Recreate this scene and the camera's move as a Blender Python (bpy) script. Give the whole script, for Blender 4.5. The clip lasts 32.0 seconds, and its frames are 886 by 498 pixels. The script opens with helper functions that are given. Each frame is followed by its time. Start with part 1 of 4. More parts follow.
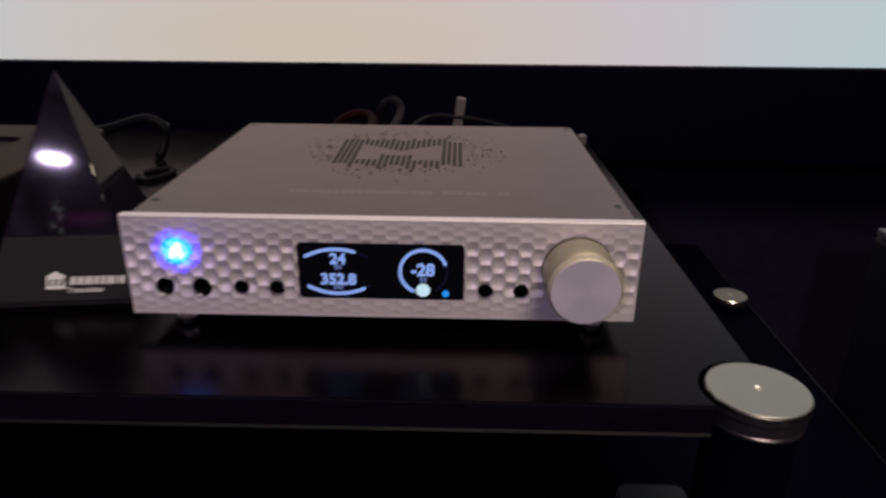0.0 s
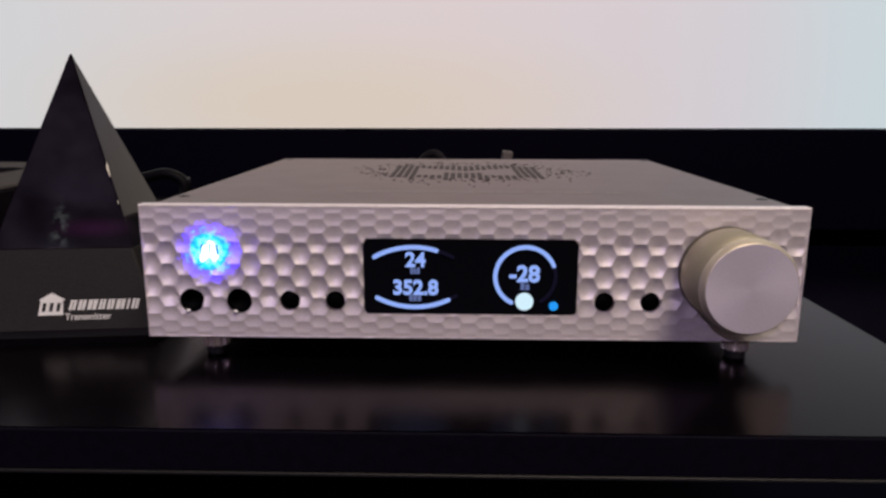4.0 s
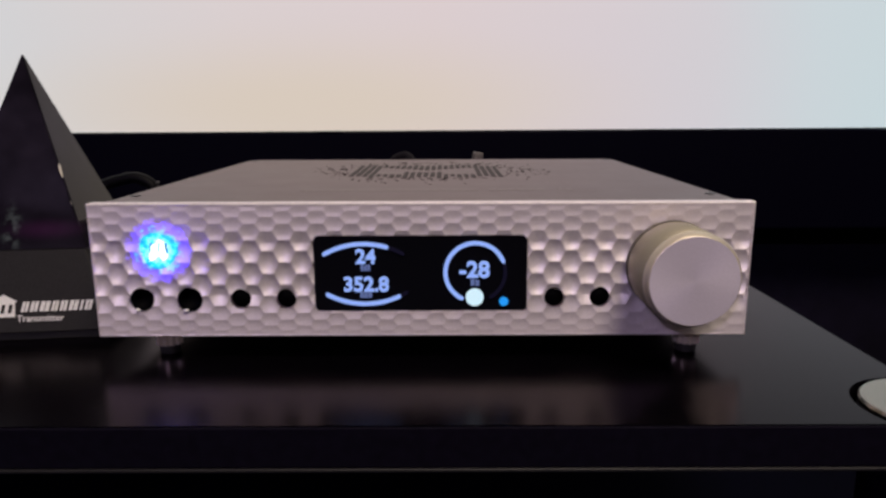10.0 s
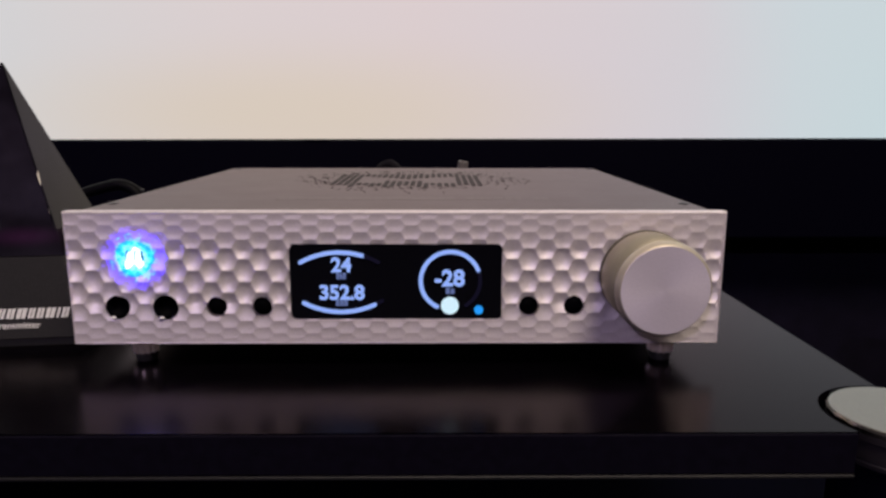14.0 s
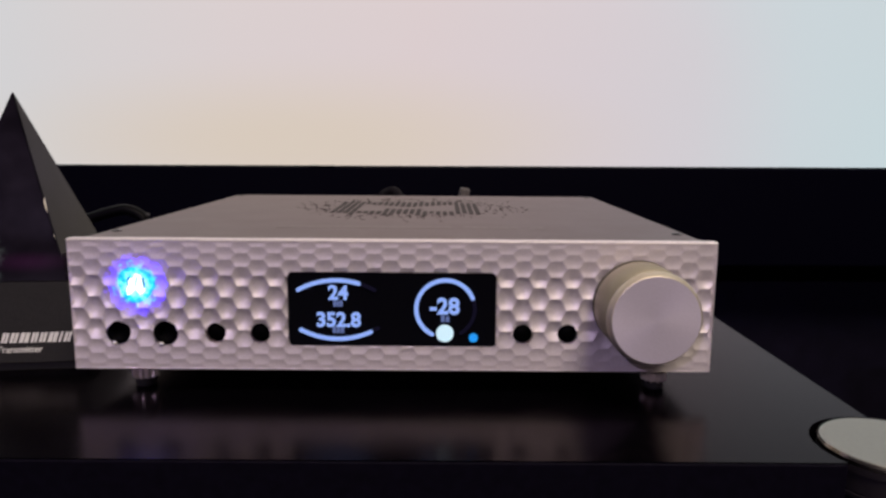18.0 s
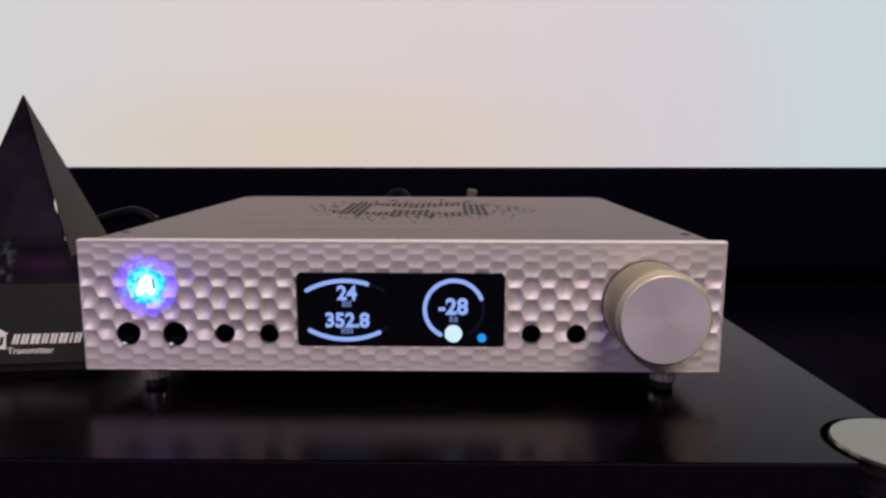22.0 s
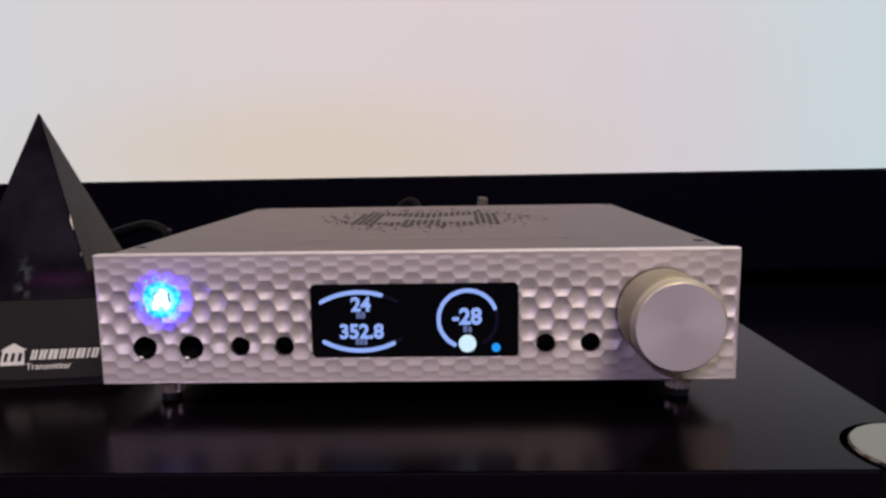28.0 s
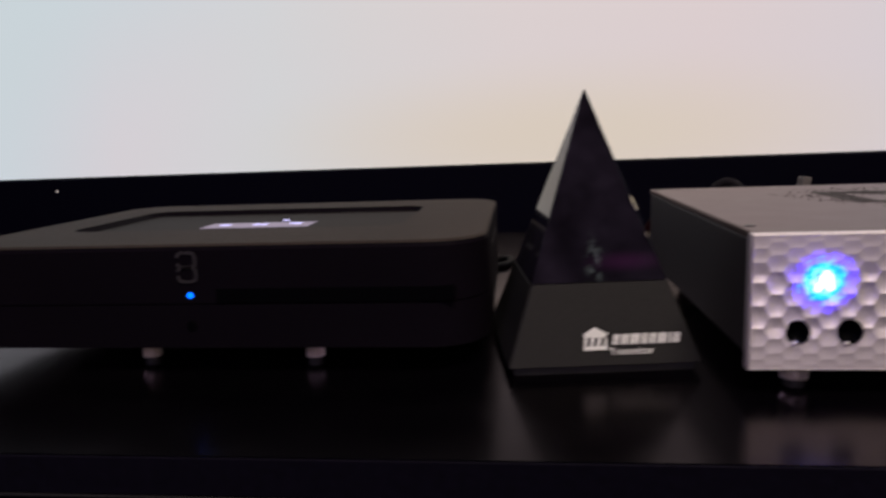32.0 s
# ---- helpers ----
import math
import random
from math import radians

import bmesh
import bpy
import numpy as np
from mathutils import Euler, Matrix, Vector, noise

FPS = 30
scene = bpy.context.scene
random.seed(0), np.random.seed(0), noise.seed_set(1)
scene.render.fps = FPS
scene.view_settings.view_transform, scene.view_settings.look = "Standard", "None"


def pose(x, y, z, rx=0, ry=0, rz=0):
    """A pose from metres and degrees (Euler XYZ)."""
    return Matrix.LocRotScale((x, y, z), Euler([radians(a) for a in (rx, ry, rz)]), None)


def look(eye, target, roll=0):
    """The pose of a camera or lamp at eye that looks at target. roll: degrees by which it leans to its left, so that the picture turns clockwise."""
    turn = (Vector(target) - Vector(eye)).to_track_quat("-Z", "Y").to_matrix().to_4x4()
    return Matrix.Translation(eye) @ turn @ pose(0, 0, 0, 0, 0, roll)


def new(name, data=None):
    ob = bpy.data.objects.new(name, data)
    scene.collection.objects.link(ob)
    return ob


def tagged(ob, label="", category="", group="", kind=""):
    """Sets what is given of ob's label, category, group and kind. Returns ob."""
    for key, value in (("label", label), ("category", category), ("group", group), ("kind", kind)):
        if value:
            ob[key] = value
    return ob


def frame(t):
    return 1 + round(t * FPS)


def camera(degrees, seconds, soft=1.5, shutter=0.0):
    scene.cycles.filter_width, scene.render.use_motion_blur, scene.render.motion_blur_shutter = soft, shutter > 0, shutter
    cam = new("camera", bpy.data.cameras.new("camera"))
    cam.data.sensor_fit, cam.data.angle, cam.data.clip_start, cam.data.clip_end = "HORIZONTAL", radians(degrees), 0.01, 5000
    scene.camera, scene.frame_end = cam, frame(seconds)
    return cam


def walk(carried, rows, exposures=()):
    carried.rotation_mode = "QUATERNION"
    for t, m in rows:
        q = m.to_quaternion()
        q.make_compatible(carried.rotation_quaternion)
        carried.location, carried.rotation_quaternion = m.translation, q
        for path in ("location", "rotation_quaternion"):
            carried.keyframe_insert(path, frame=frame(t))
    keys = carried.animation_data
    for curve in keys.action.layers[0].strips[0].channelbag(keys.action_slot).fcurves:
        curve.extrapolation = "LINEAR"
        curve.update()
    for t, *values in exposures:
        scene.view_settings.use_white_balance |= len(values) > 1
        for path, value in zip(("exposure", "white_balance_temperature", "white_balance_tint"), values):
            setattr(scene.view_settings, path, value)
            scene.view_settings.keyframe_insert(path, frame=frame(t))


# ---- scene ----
cam = camera(65.0, 32.0, soft=2.7, shutter=0.5)
# seconds, eye, yaw (to the left), pitch (up), roll
PATH = [
    (0, (0.031, -0.27175, 0.15136), 0.99, -21.87, 0.6),
    (0.2, (0.02501, -0.29307, 0.16217), 0.05, -22.53, 1.28),
    (0.5, (0.02569, -0.28258, 0.13965), -2.66, -20.66, 2.12),
    (0.7, (0.02444, -0.25975, 0.12493), -2.71, -21.15, 1.1),
    (1, (0.0151, -0.23496, 0.10308), -0.86, -19.49, 1.59),
    (1.2, (0.01275, -0.23049, 0.09556), -1.22, -18.77, 1.16),
    (1.5, (0.00498, -0.22826, 0.09451), -0.15, -15.36, 0.59),
    (1.7, (0.01062, -0.22866, 0.09305), -0.05, -15.71, -0.67),
    (2, (0.00764, -0.22534, 0.08833), 0.59, -15.63, -0.47),
    (2.5, (0.00201, -0.22512, 0.08816), -0.74, -14.18, -0.09),
    (3, (-0.00246, -0.2235, 0.0903), 361.02, -13.65, -0.64),
    (3.5, (-0.00501, -0.22392, 0.0886), 1.21, -12.37, 0.13),
    (5.5, (-0.00108, -0.22506, 0.09002), 1.05, -11.88, 0.08),
    (6, (0.0003, -0.22476, 0.08959), 1.31, -11.9, 0.1),
    (6.5, (0.00013, -0.22494, 0.08906), 1.11, -11.77, -0.04),
    (7, (0.0026, -0.22466, 0.08828), 360.91, -11.8, 0.21),
    (7.5, (0.00451, -0.22584, 0.08865), 0.8, -11.59, -0.31),
    (8, (0.00538, -0.22645, 0.08831), 0.53, -11.38, -0.26),
    (8.5, (0.00662, -0.22606, 0.08756), 0.7, -11.42, -0.38),
    (9, (0.00728, -0.22614, 0.08779), 0.49, -11.56, -0.28),
    (9.5, (0.00731, -0.22657, 0.0871), 360.4, -11.43, -0.19),
    (10, (0.00769, -0.22591, 0.08627), 0.09, -11.69, -0.23),
    (10.5, (0.00814, -0.22577, 0.08635), 0.09, -11.83, -0.22),
    (11, (0.00904, -0.22604, 0.08612), -0.07, -11.71, -0.26),
    (11.5, (0.00953, -0.2261, 0.08558), 359.87, -11.65, -0.24),
    (12, (0.01089, -0.22499, 0.08536), 0.07, -11.96, -0.46),
    (12.5, (0.01227, -0.22555, 0.08486), 360.19, -11.83, -0.79),
    (13, (0.01284, -0.2262, 0.08587), -0.37, -11.74, -0.43),
    (13.5, (0.01165, -0.22728, 0.08651), -0.8, -11.26, -0.2),
    (14, (0.01323, -0.22759, 0.08691), -0.59, -11.05, 0.08),
    (14.5, (0.0148, -0.23021, 0.08814), -0.57, -10.18, 0.2),
    (16.5, (0.01637, -0.22944, 0.08733), 0.02, -9.6, 0.45),
    (17, (0.01661, -0.23102, 0.08864), 359.97, -9.08, 0.23),
    (17.5, (0.01624, -0.231, 0.08894), -0.15, -9.08, 0.19),
    (18, (0.01674, -0.23141, 0.08906), -0.09, -9.03, 0.39),
    (18.5, (0.01603, -0.23134, 0.0889), 359.78, -9.15, 0.68),
    (19, (0.01641, -0.23006, 0.08785), 0.11, -9.33, 0.52),
    (19.5, (0.01691, -0.23025, 0.08827), 360.24, -9.19, 0.45),
    (20, (0.0166, -0.23094, 0.0889), 360.05, -9.11, 0.49),
    (20.5, (0.01656, -0.23094, 0.08853), 359.97, -9.13, 0.53),
    (21, (0.01602, -0.2309, 0.08854), 0.12, -8.97, 0.44),
    (21.5, (0.01728, -0.2313, 0.08881), 0.32, -8.85, 0.34),
    (22, (0.01626, -0.23155, 0.08859), 0.49, -8.89, 0.15),
    (22.5, (0.01443, -0.23091, 0.08803), 360.49, -9.09, 0.17),
    (23, (0.01495, -0.2308, 0.08841), 360.82, -8.9, -0.12),
    (23.5, (0.01467, -0.23116, 0.08864), 0.73, -8.8, -0.11),
    (24, (0.01545, -0.23153, 0.08871), 1.06, -8.74, -0.49),
    (24.5, (0.01443, -0.23199, 0.08908), 360.98, -8.79, -0.53),
    (25, (0.01566, -0.23166, 0.08852), 1.21, -8.71, -0.66),
    (25.5, (0.01592, -0.23228, 0.08939), 0.92, -8.58, -0.59),
    (27.5, (0.01572, -0.23295, 0.09046), 360.99, -8.51, -0.65),
    (28, (0.01546, -0.23202, 0.08955), 361.35, -8.26, -0.91),
    (28.5, (0.01573, -0.23294, 0.09109), 361.06, -8.22, -0.87),
    (29, (0.01554, -0.2332, 0.09062), 1.13, -7.95, -0.86),
    (29.5, (0.01307, -0.23283, 0.09071), 1.16, -8.52, -0.53),
    (30, (0.0122, -0.23335, 0.09041), 1.26, -8.56, -0.64),
    (30.5, (0.00422, -0.23331, 0.09046), 362.02, -9.31, -1.72),
    (30.7, (-0.01498, -0.23417, 0.09209), 2.53, -9.71, -1.44),
    (30.9, (-0.04882, -0.23118, 0.08944), 3.07, -9.9, -1.64),
    (31, (-0.06533, -0.22734, 0.08753), 362.71, -9.82, -1.15),
    (31.2, (-0.09406, -0.22934, 0.09086), 3.17, -9.74, -1.73),
    (31.5, (-0.13326, -0.22974, 0.08974), 364.44, -8.77, -0.87),
    (31.7, (-0.15368, -0.22982, 0.0898), 6.69, -8.41, -1.55),
    (32, (-0.18488, -0.23079, 0.0897), 366.32, -9.18, -2.04),
]


def heading(yaw, pitch):
    a, b = radians(yaw), radians(pitch)
    return Vector((-math.sin(a) * math.cos(b), math.cos(a) * math.cos(b), math.sin(b)))


walk(cam, [(t, look(eye, Vector(eye) + heading(yaw, pitch), roll)) for t, eye, yaw, pitch, roll in PATH],
     exposures=[(0.0, -0.22), (1.0, -0.2), (2.0, -0.08), (3.5, 0.0), (32.0, 0.0)])

# ---- light ----
world = bpy.data.worlds.new("room_air")
scene.world = world
world.use_nodes = True
world.node_tree.nodes["Background"].inputs[0].default_value = (0.5, 0.5, 0.6, 1)
world.node_tree.nodes["Background"].inputs[1].default_value = 0.004


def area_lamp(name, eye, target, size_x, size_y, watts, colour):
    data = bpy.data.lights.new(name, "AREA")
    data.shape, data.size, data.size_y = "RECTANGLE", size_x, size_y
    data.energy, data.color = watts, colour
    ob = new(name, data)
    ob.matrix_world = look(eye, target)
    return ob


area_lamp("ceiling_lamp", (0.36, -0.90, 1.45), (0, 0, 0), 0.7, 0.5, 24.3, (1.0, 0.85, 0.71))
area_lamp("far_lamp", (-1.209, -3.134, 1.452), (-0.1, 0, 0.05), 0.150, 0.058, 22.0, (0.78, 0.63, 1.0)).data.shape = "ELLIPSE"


# ---- materials ----
def mat(name, base, rough=0.5, metal=0.0, grain=0.0, grain_scale=200.0, bump=0.0, bump_scale=900.0, spec=0.5,
        rough_var=0.0, stretch=(1, 1, 1), blotch=0.0, blotch_scale=18.0):
    """A surface with fine grain, broad blotches and a slight relief, in object metres."""
    m = bpy.data.materials.new(name)
    m.use_nodes = True
    nt = m.node_tree
    b = nt.nodes["Principled BSDF"]
    b.inputs["Roughness"].default_value, b.inputs["Metallic"].default_value = rough, metal
    b.inputs["Specular IOR Level"].default_value = spec
    b.inputs["Base Color"].default_value = (*base, 1)
    co = nt.nodes.new("ShaderNodeTexCoord")
    mp = nt.nodes.new("ShaderNodeMapping")
    mp.inputs["Scale"].default_value = stretch
    nt.links.new(co.outputs["Object"], mp.inputs["Vector"])

    def noisy(scale, detail=4.0):
        n = nt.nodes.new("ShaderNodeTexNoise")
        n.inputs["Scale"].default_value, n.inputs["Detail"].default_value = scale, detail
        nt.links.new(mp.outputs["Vector"], n.inputs["Vector"])
        return n.outputs["Fac"]

    def span(fac, low, high):
        r = nt.nodes.new("ShaderNodeMapRange")
        r.inputs["From Min"].default_value, r.inputs["From Max"].default_value = 0.3, 0.7
        r.inputs["To Min"].default_value, r.inputs["To Max"].default_value = low, high
        nt.links.new(fac, r.inputs["Value"])
        return r.outputs["Result"]

    if grain or blotch:
        fine = span(noisy(grain_scale), 1 - grain, 1 + grain)
        broad = span(noisy(blotch_scale, 2.0), 1 - blotch, 1 + blotch)
        mul = nt.nodes.new("ShaderNodeMath")
        mul.operation = "MULTIPLY"
        nt.links.new(fine, mul.inputs[0]), nt.links.new(broad, mul.inputs[1])
        mix = nt.nodes.new("ShaderNodeVectorMath")
        mix.operation = "SCALE"
        mix.inputs[0].default_value = base
        nt.links.new(mul.outputs[0], mix.inputs["Scale"])
        nt.links.new(mix.outputs["Vector"], b.inputs["Base Color"])
    if rough_var:
        nt.links.new(span(noisy(60.0), rough - rough_var, rough + rough_var), b.inputs["Roughness"])
    if bump:
        bp = nt.nodes.new("ShaderNodeBump")
        bp.inputs["Strength"].default_value, bp.inputs["Distance"].default_value = bump, 0.0004
        nt.links.new(noisy(bump_scale), bp.inputs["Height"])
        nt.links.new(bp.outputs["Normal"], b.inputs["Normal"])
    return m


def glow(name, colour, strength):
    m = bpy.data.materials.new(name)
    m.use_nodes = True
    b = m.node_tree.nodes["Principled BSDF"]
    b.inputs["Base Color"].default_value = (0.004, 0.004, 0.006, 1)
    b.inputs["Specular IOR Level"].default_value = 0.1
    b.inputs["Emission Color"].default_value = (*colour, 1)
    b.inputs["Emission Strength"].default_value = strength
    return m


def picture_light():
    """The bright, nearly white picture on the large screen: warm in the middle below; cool lens tint painted in at the
    sides and above.
    """
    m = bpy.data.materials.new("screen_picture")
    m.use_nodes = True
    nt = m.node_tree
    b = nt.nodes["Principled BSDF"]
    b.inputs["Base Color"].default_value = (0.02, 0.02, 0.02, 1)
    b.inputs["Roughness"].default_value = 0.6
    co = nt.nodes.new("ShaderNodeTexCoord")
    sep = nt.nodes.new("ShaderNodeSeparateXYZ")
    nt.links.new(co.outputs["Object"], sep.inputs[0])
    ramp = nt.nodes.new("ShaderNodeValToRGB")
    fit = nt.nodes.new("ShaderNodeMapRange")
    fit.inputs["From Min"].default_value, fit.inputs["From Max"].default_value = -0.83, 0.83
    nt.links.new(sep.outputs["X"], fit.inputs["Value"])
    nt.links.new(fit.outputs["Result"], ramp.inputs["Fac"])
    stops = [(0.0, (0.52, 0.65, 0.71)), (0.12, (0.58, 0.63, 0.68)), (0.20, (0.645, 0.61, 0.645)), (0.30, (0.625, 0.628, 0.642)), (0.36, (0.645, 0.615, 0.618)), (0.45, (0.672, 0.60, 0.60)),
             (0.56, (0.675, 0.583, 0.592)), (0.66, (0.645, 0.583, 0.615)), (0.72, (0.62, 0.595, 0.632)), (0.78, (0.575, 0.64, 0.675)), (0.84, (0.55, 0.66, 0.69)), (1.0, (0.54, 0.65, 0.69))]
    el = ramp.color_ramp.elements
    el[0].position, el[0].color = stops[0][0], (*stops[0][1], 1)
    el[1].position, el[1].color = stops[-1][0], (*stops[-1][1], 1)
    for p, c in stops[1:-1]:
        e = el.new(p)
        e.color = (*c, 1)
    # a broad warm patch low in the picture
    dist = nt.nodes.new("ShaderNodeVectorMath")
    dist.operation = "DISTANCE"
    sc = nt.nodes.new("ShaderNodeMapping")
    sc.inputs["Scale"].default_value = (0.62, 1.0, 2.6)
    nt.links.new(co.outputs["Object"], sc.inputs["Vector"])
    nt.links.new(sc.outputs["Vector"], dist.inputs[0])
    dist.inputs[1].default_value = (-0.015, 0.0, 0.06)
    warm = nt.nodes.new("ShaderNodeMapRange")
    warm.interpolation_type = "SMOOTHSTEP"
    warm.inputs["From Min"].default_value, warm.inputs["From Max"].default_value = 0.02, 0.24
    warm.inputs["To Min"].default_value, warm.inputs["To Max"].default_value = 0.75, 0.0
    nt.links.new(dist.outputs["Value"], warm.inputs["Value"])
    mix = nt.nodes.new("ShaderNodeMix")
    mix.data_type = "RGBA"
    nt.links.new(warm.outputs["Result"], mix.inputs["Factor"])
    nt.links.new(ramp.outputs["Color"], mix.inputs[6])
    mix.inputs[7].default_value = (0.66, 0.565, 0.45, 1)
    # the lens's pale cyan tint at the upper corners, painted into the picture
    away = nt.nodes.new("ShaderNodeMath")
    away.operation = "ABSOLUTE"
    nt.links.new(sep.outputs["X"], away.inputs[0])
    corner = nt.nodes.new("ShaderNodeMath")
    corner.operation = "MULTIPLY_ADD"
    corner.inputs[1].default_value = 1.5
    nt.links.new(sep.outputs["Z"], corner.inputs[0]), nt.links.new(away.outputs[0], corner.inputs[2])
    cool = nt.nodes.new("ShaderNodeMapRange")
    cool.interpolation_type = "SMOOTHSTEP"
    cool.inputs["From Min"].default_value, cool.inputs["From Max"].default_value = 0.50, 0.86
    nt.links.new(corner.outputs[0], cool.inputs["Value"])
    upper = nt.nodes.new("ShaderNodeMapRange")
    upper.interpolation_type = "SMOOTHSTEP"
    upper.inputs["From Min"].default_value, upper.inputs["From Max"].default_value = 0.18, 0.32
    upper.inputs["To Min"].default_value, upper.inputs["To Max"].default_value = 1.0, 0.0
    nt.links.new(sep.outputs["Z"], upper.inputs["Value"])
    cyan = nt.nodes.new("ShaderNodeMath")
    cyan.operation = "MULTIPLY"
    nt.links.new(cool.outputs["Result"], cyan.inputs[0]), nt.links.new(upper.outputs["Result"], cyan.inputs[1])
    top = nt.nodes.new("ShaderNodeMix")
    top.data_type = "RGBA"
    nt.links.new(cyan.outputs[0], top.inputs["Factor"])
    nt.links.new(mix.outputs[2], top.inputs[6])
    top.inputs[7].default_value = (0.57, 0.64, 0.675, 1)
    nt.links.new(top.outputs[2], b.inputs["Emission Color"])
    b.inputs["Emission Strength"].default_value = 1.0
    return m


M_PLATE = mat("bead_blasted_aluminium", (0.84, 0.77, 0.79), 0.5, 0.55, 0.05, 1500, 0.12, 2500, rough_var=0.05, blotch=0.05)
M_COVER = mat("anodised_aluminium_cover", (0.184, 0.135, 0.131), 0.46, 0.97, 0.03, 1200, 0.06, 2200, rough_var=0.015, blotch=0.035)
# the shade on the case's sides is put into this near-black colour
M_CASE = mat("shaded_aluminium_case", (0.027, 0.023, 0.034), 0.55, 0.7, 0.04, 1200, 0.15, 2200, blotch=0.05)
# one metal in three tones: violet face, dim side, bright chamfer paint its light
M_KNOB = mat("turned_aluminium", (0.86, 0.79, 0.90), 0.45, 0.5, 0.04, 1500, 0.1, 2500, rough_var=0.05)
M_KNOB_SIDE = mat("turned_aluminium_shaded", (0.40, 0.36, 0.27), 0.55, 0.6, 0.05, 1500, 0.1, 2500)
M_CHAMFER = mat("turned_chamfer_highlit", (0.72, 0.64, 0.50), 0.42, 0.55, 0.04, 1500)
M_KNOB_SHADE = mat("knob_foot_shade", (0.10, 0.088, 0.065), 0.6, 0.3)
M_GLINT = mat("glint_sliver", (0.50, 0.47, 0.38), 0.35, 0, 0.3, 900)
M_VOID = mat("dark_opening", (0.0008, 0.0008, 0.0014), 0.6, bump=0.1, spec=0.03)
M_SLOT = mat("shallow_vent_slot", (0.036, 0.028, 0.026), 0.6, spec=0.12)
M_VENT = mat("dark_vent_slot", (0.024, 0.018, 0.016), 0.6, spec=0.12)
M_SCREW = mat("dark_screw", (0.05, 0.05, 0.05), 0.35, 0.8)
M_FOOT = mat("turned_metal_foot", (0.86, 0.79, 0.70), 0.28, 0.76, 0.05, 900)
M_SOCKET_GLINT = mat("glint_bead", (0.92, 0.90, 0.88), 0.45, 0.2)
M_STEEL = mat("bright_steel", (0.95, 0.88, 0.78), 0.28, 0.7, 0.05, 900)
M_PRINT = mat("pale_print", (0.235, 0.194, 0.182), 0.5, 0.93)
M_GLASS_BLACK = mat("black_display_glass", (0.003, 0.003, 0.005), 0.12, spec=0.5)
M_GLYPH = glow("display_blue_white", (0.31, 0.46, 1.0), 0.93)
M_GLYPH_DIM = glow("display_unlit_track", (0.10, 0.08, 0.35), 0.03)
M_GLYPH_SMALL = glow("display_small_print", (0.30, 0.40, 0.9), 0.35)
M_DISC = glow("display_white_disc", (0.66, 0.88, 1.0), 0.98)
M_DOT = glow("display_blue_dot", (0.02, 0.35, 1.0), 0.9)


def lit_hollows(name, base, stops, reach, strength):
    """The mark's halo put into an emission colour, strongest at the mark and mottled towards the outer hollows."""
    m = mat(name, base, 0.55, 0.4, 0.05, 1500, 0.12, 2500)
    nt = m.node_tree
    co = nt.nodes.new("ShaderNodeTexCoord")
    ns = nt.nodes.new("ShaderNodeTexNoise")
    ns.inputs["Scale"].default_value, ns.inputs["Detail"].default_value = 560.0, 2.0
    nt.links.new(co.outputs["Object"], ns.inputs["Vector"])
    di = nt.nodes.new("ShaderNodeVectorMath")
    di.operation = "DISTANCE"
    di.inputs[1].default_value = (-0.0872, 0.0, 0.0393)
    nt.links.new(co.outputs["Object"], di.inputs[0])
    uneven = nt.nodes.new("ShaderNodeMath")
    uneven.operation = "MULTIPLY_ADD"
    uneven.inputs[1].default_value, uneven.inputs[2].default_value = 0.0100, -0.0050
    nt.links.new(ns.outputs["Fac"], uneven.inputs[0])
    total = nt.nodes.new("ShaderNodeMath")
    nt.links.new(di.outputs["Value"], total.inputs[0]), nt.links.new(uneven.outputs[0], total.inputs[1])
    mr = nt.nodes.new("ShaderNodeMapRange")
    mr.inputs["From Max"].default_value = reach
    nt.links.new(total.outputs[0], mr.inputs["Value"])
    ramp = nt.nodes.new("ShaderNodeValToRGB")
    el = ramp.color_ramp.elements
    el[0].position, el[0].color = stops[0][0], (*stops[0][1], 1)
    el[1].position, el[1].color = stops[-1][0], (*stops[-1][1], 1)
    for p, c in stops[1:-1]:
        el.new(p).color = (*c, 1)
    nt.links.new(mr.outputs["Result"], ramp.inputs["Fac"])
    b = nt.nodes["Principled BSDF"]
    nt.links.new(ramp.outputs["Color"], b.inputs["Emission Color"])
    b.inputs["Emission Strength"].default_value = strength
    return m


M_LED = lit_hollows("led_lit_core", (0.05, 0.05, 0.08), [(0.0, (0.36, 0.46, 0.70)), (0.30, (0.13, 0.40, 0.75)), (0.55, (0.005, 0.26, 1.2)), (0.8, (0.0, 0.13, 1.6)), (1.0, (0.01, 0.05, 1.6))], 0.0090, 3.5)
M_HALO = lit_hollows("led_lit_hollows", (0.66, 0.57, 0.63), [(0.0, (0.0, 0.20, 1.8)), (0.56, (0.0, 0.16, 1.8)), (0.66, (0.02, 0.005, 1.3)), (0.84, (0.03, 0.008, 0.26)), (1.0, (0.0, 0.0, 0.0))], 0.0114, 2.6)
M_LED_SLIT = glow("led_slit", (0.10, 0.42, 0.62), 0.6)
M_LED_CORE = glow("led_core", (0.74, 0.97, 1.0), 2.2)
M_SHELF = mat("black_satin_laminate", (0.0007, 0.0005, 0.0011), 0.6, 0, 0.25, 300, 0.10, 500, blotch=0.15, spec=0.0)
M_EDGE = mat("black_edge_band", (0.0034, 0.0026, 0.0066), 0.7, 0, 0.2, 300, 0.1, 600, spec=0.04)
M_LIP = mat("pale_edge_line", (0.0100, 0.0094, 0.0108), 0.55, 0.1, spec=0.25)
M_POST = mat("black_post_paint", (0.0010, 0.0008, 0.0040), 0.7, 0, 0.2, 300, spec=0.02)
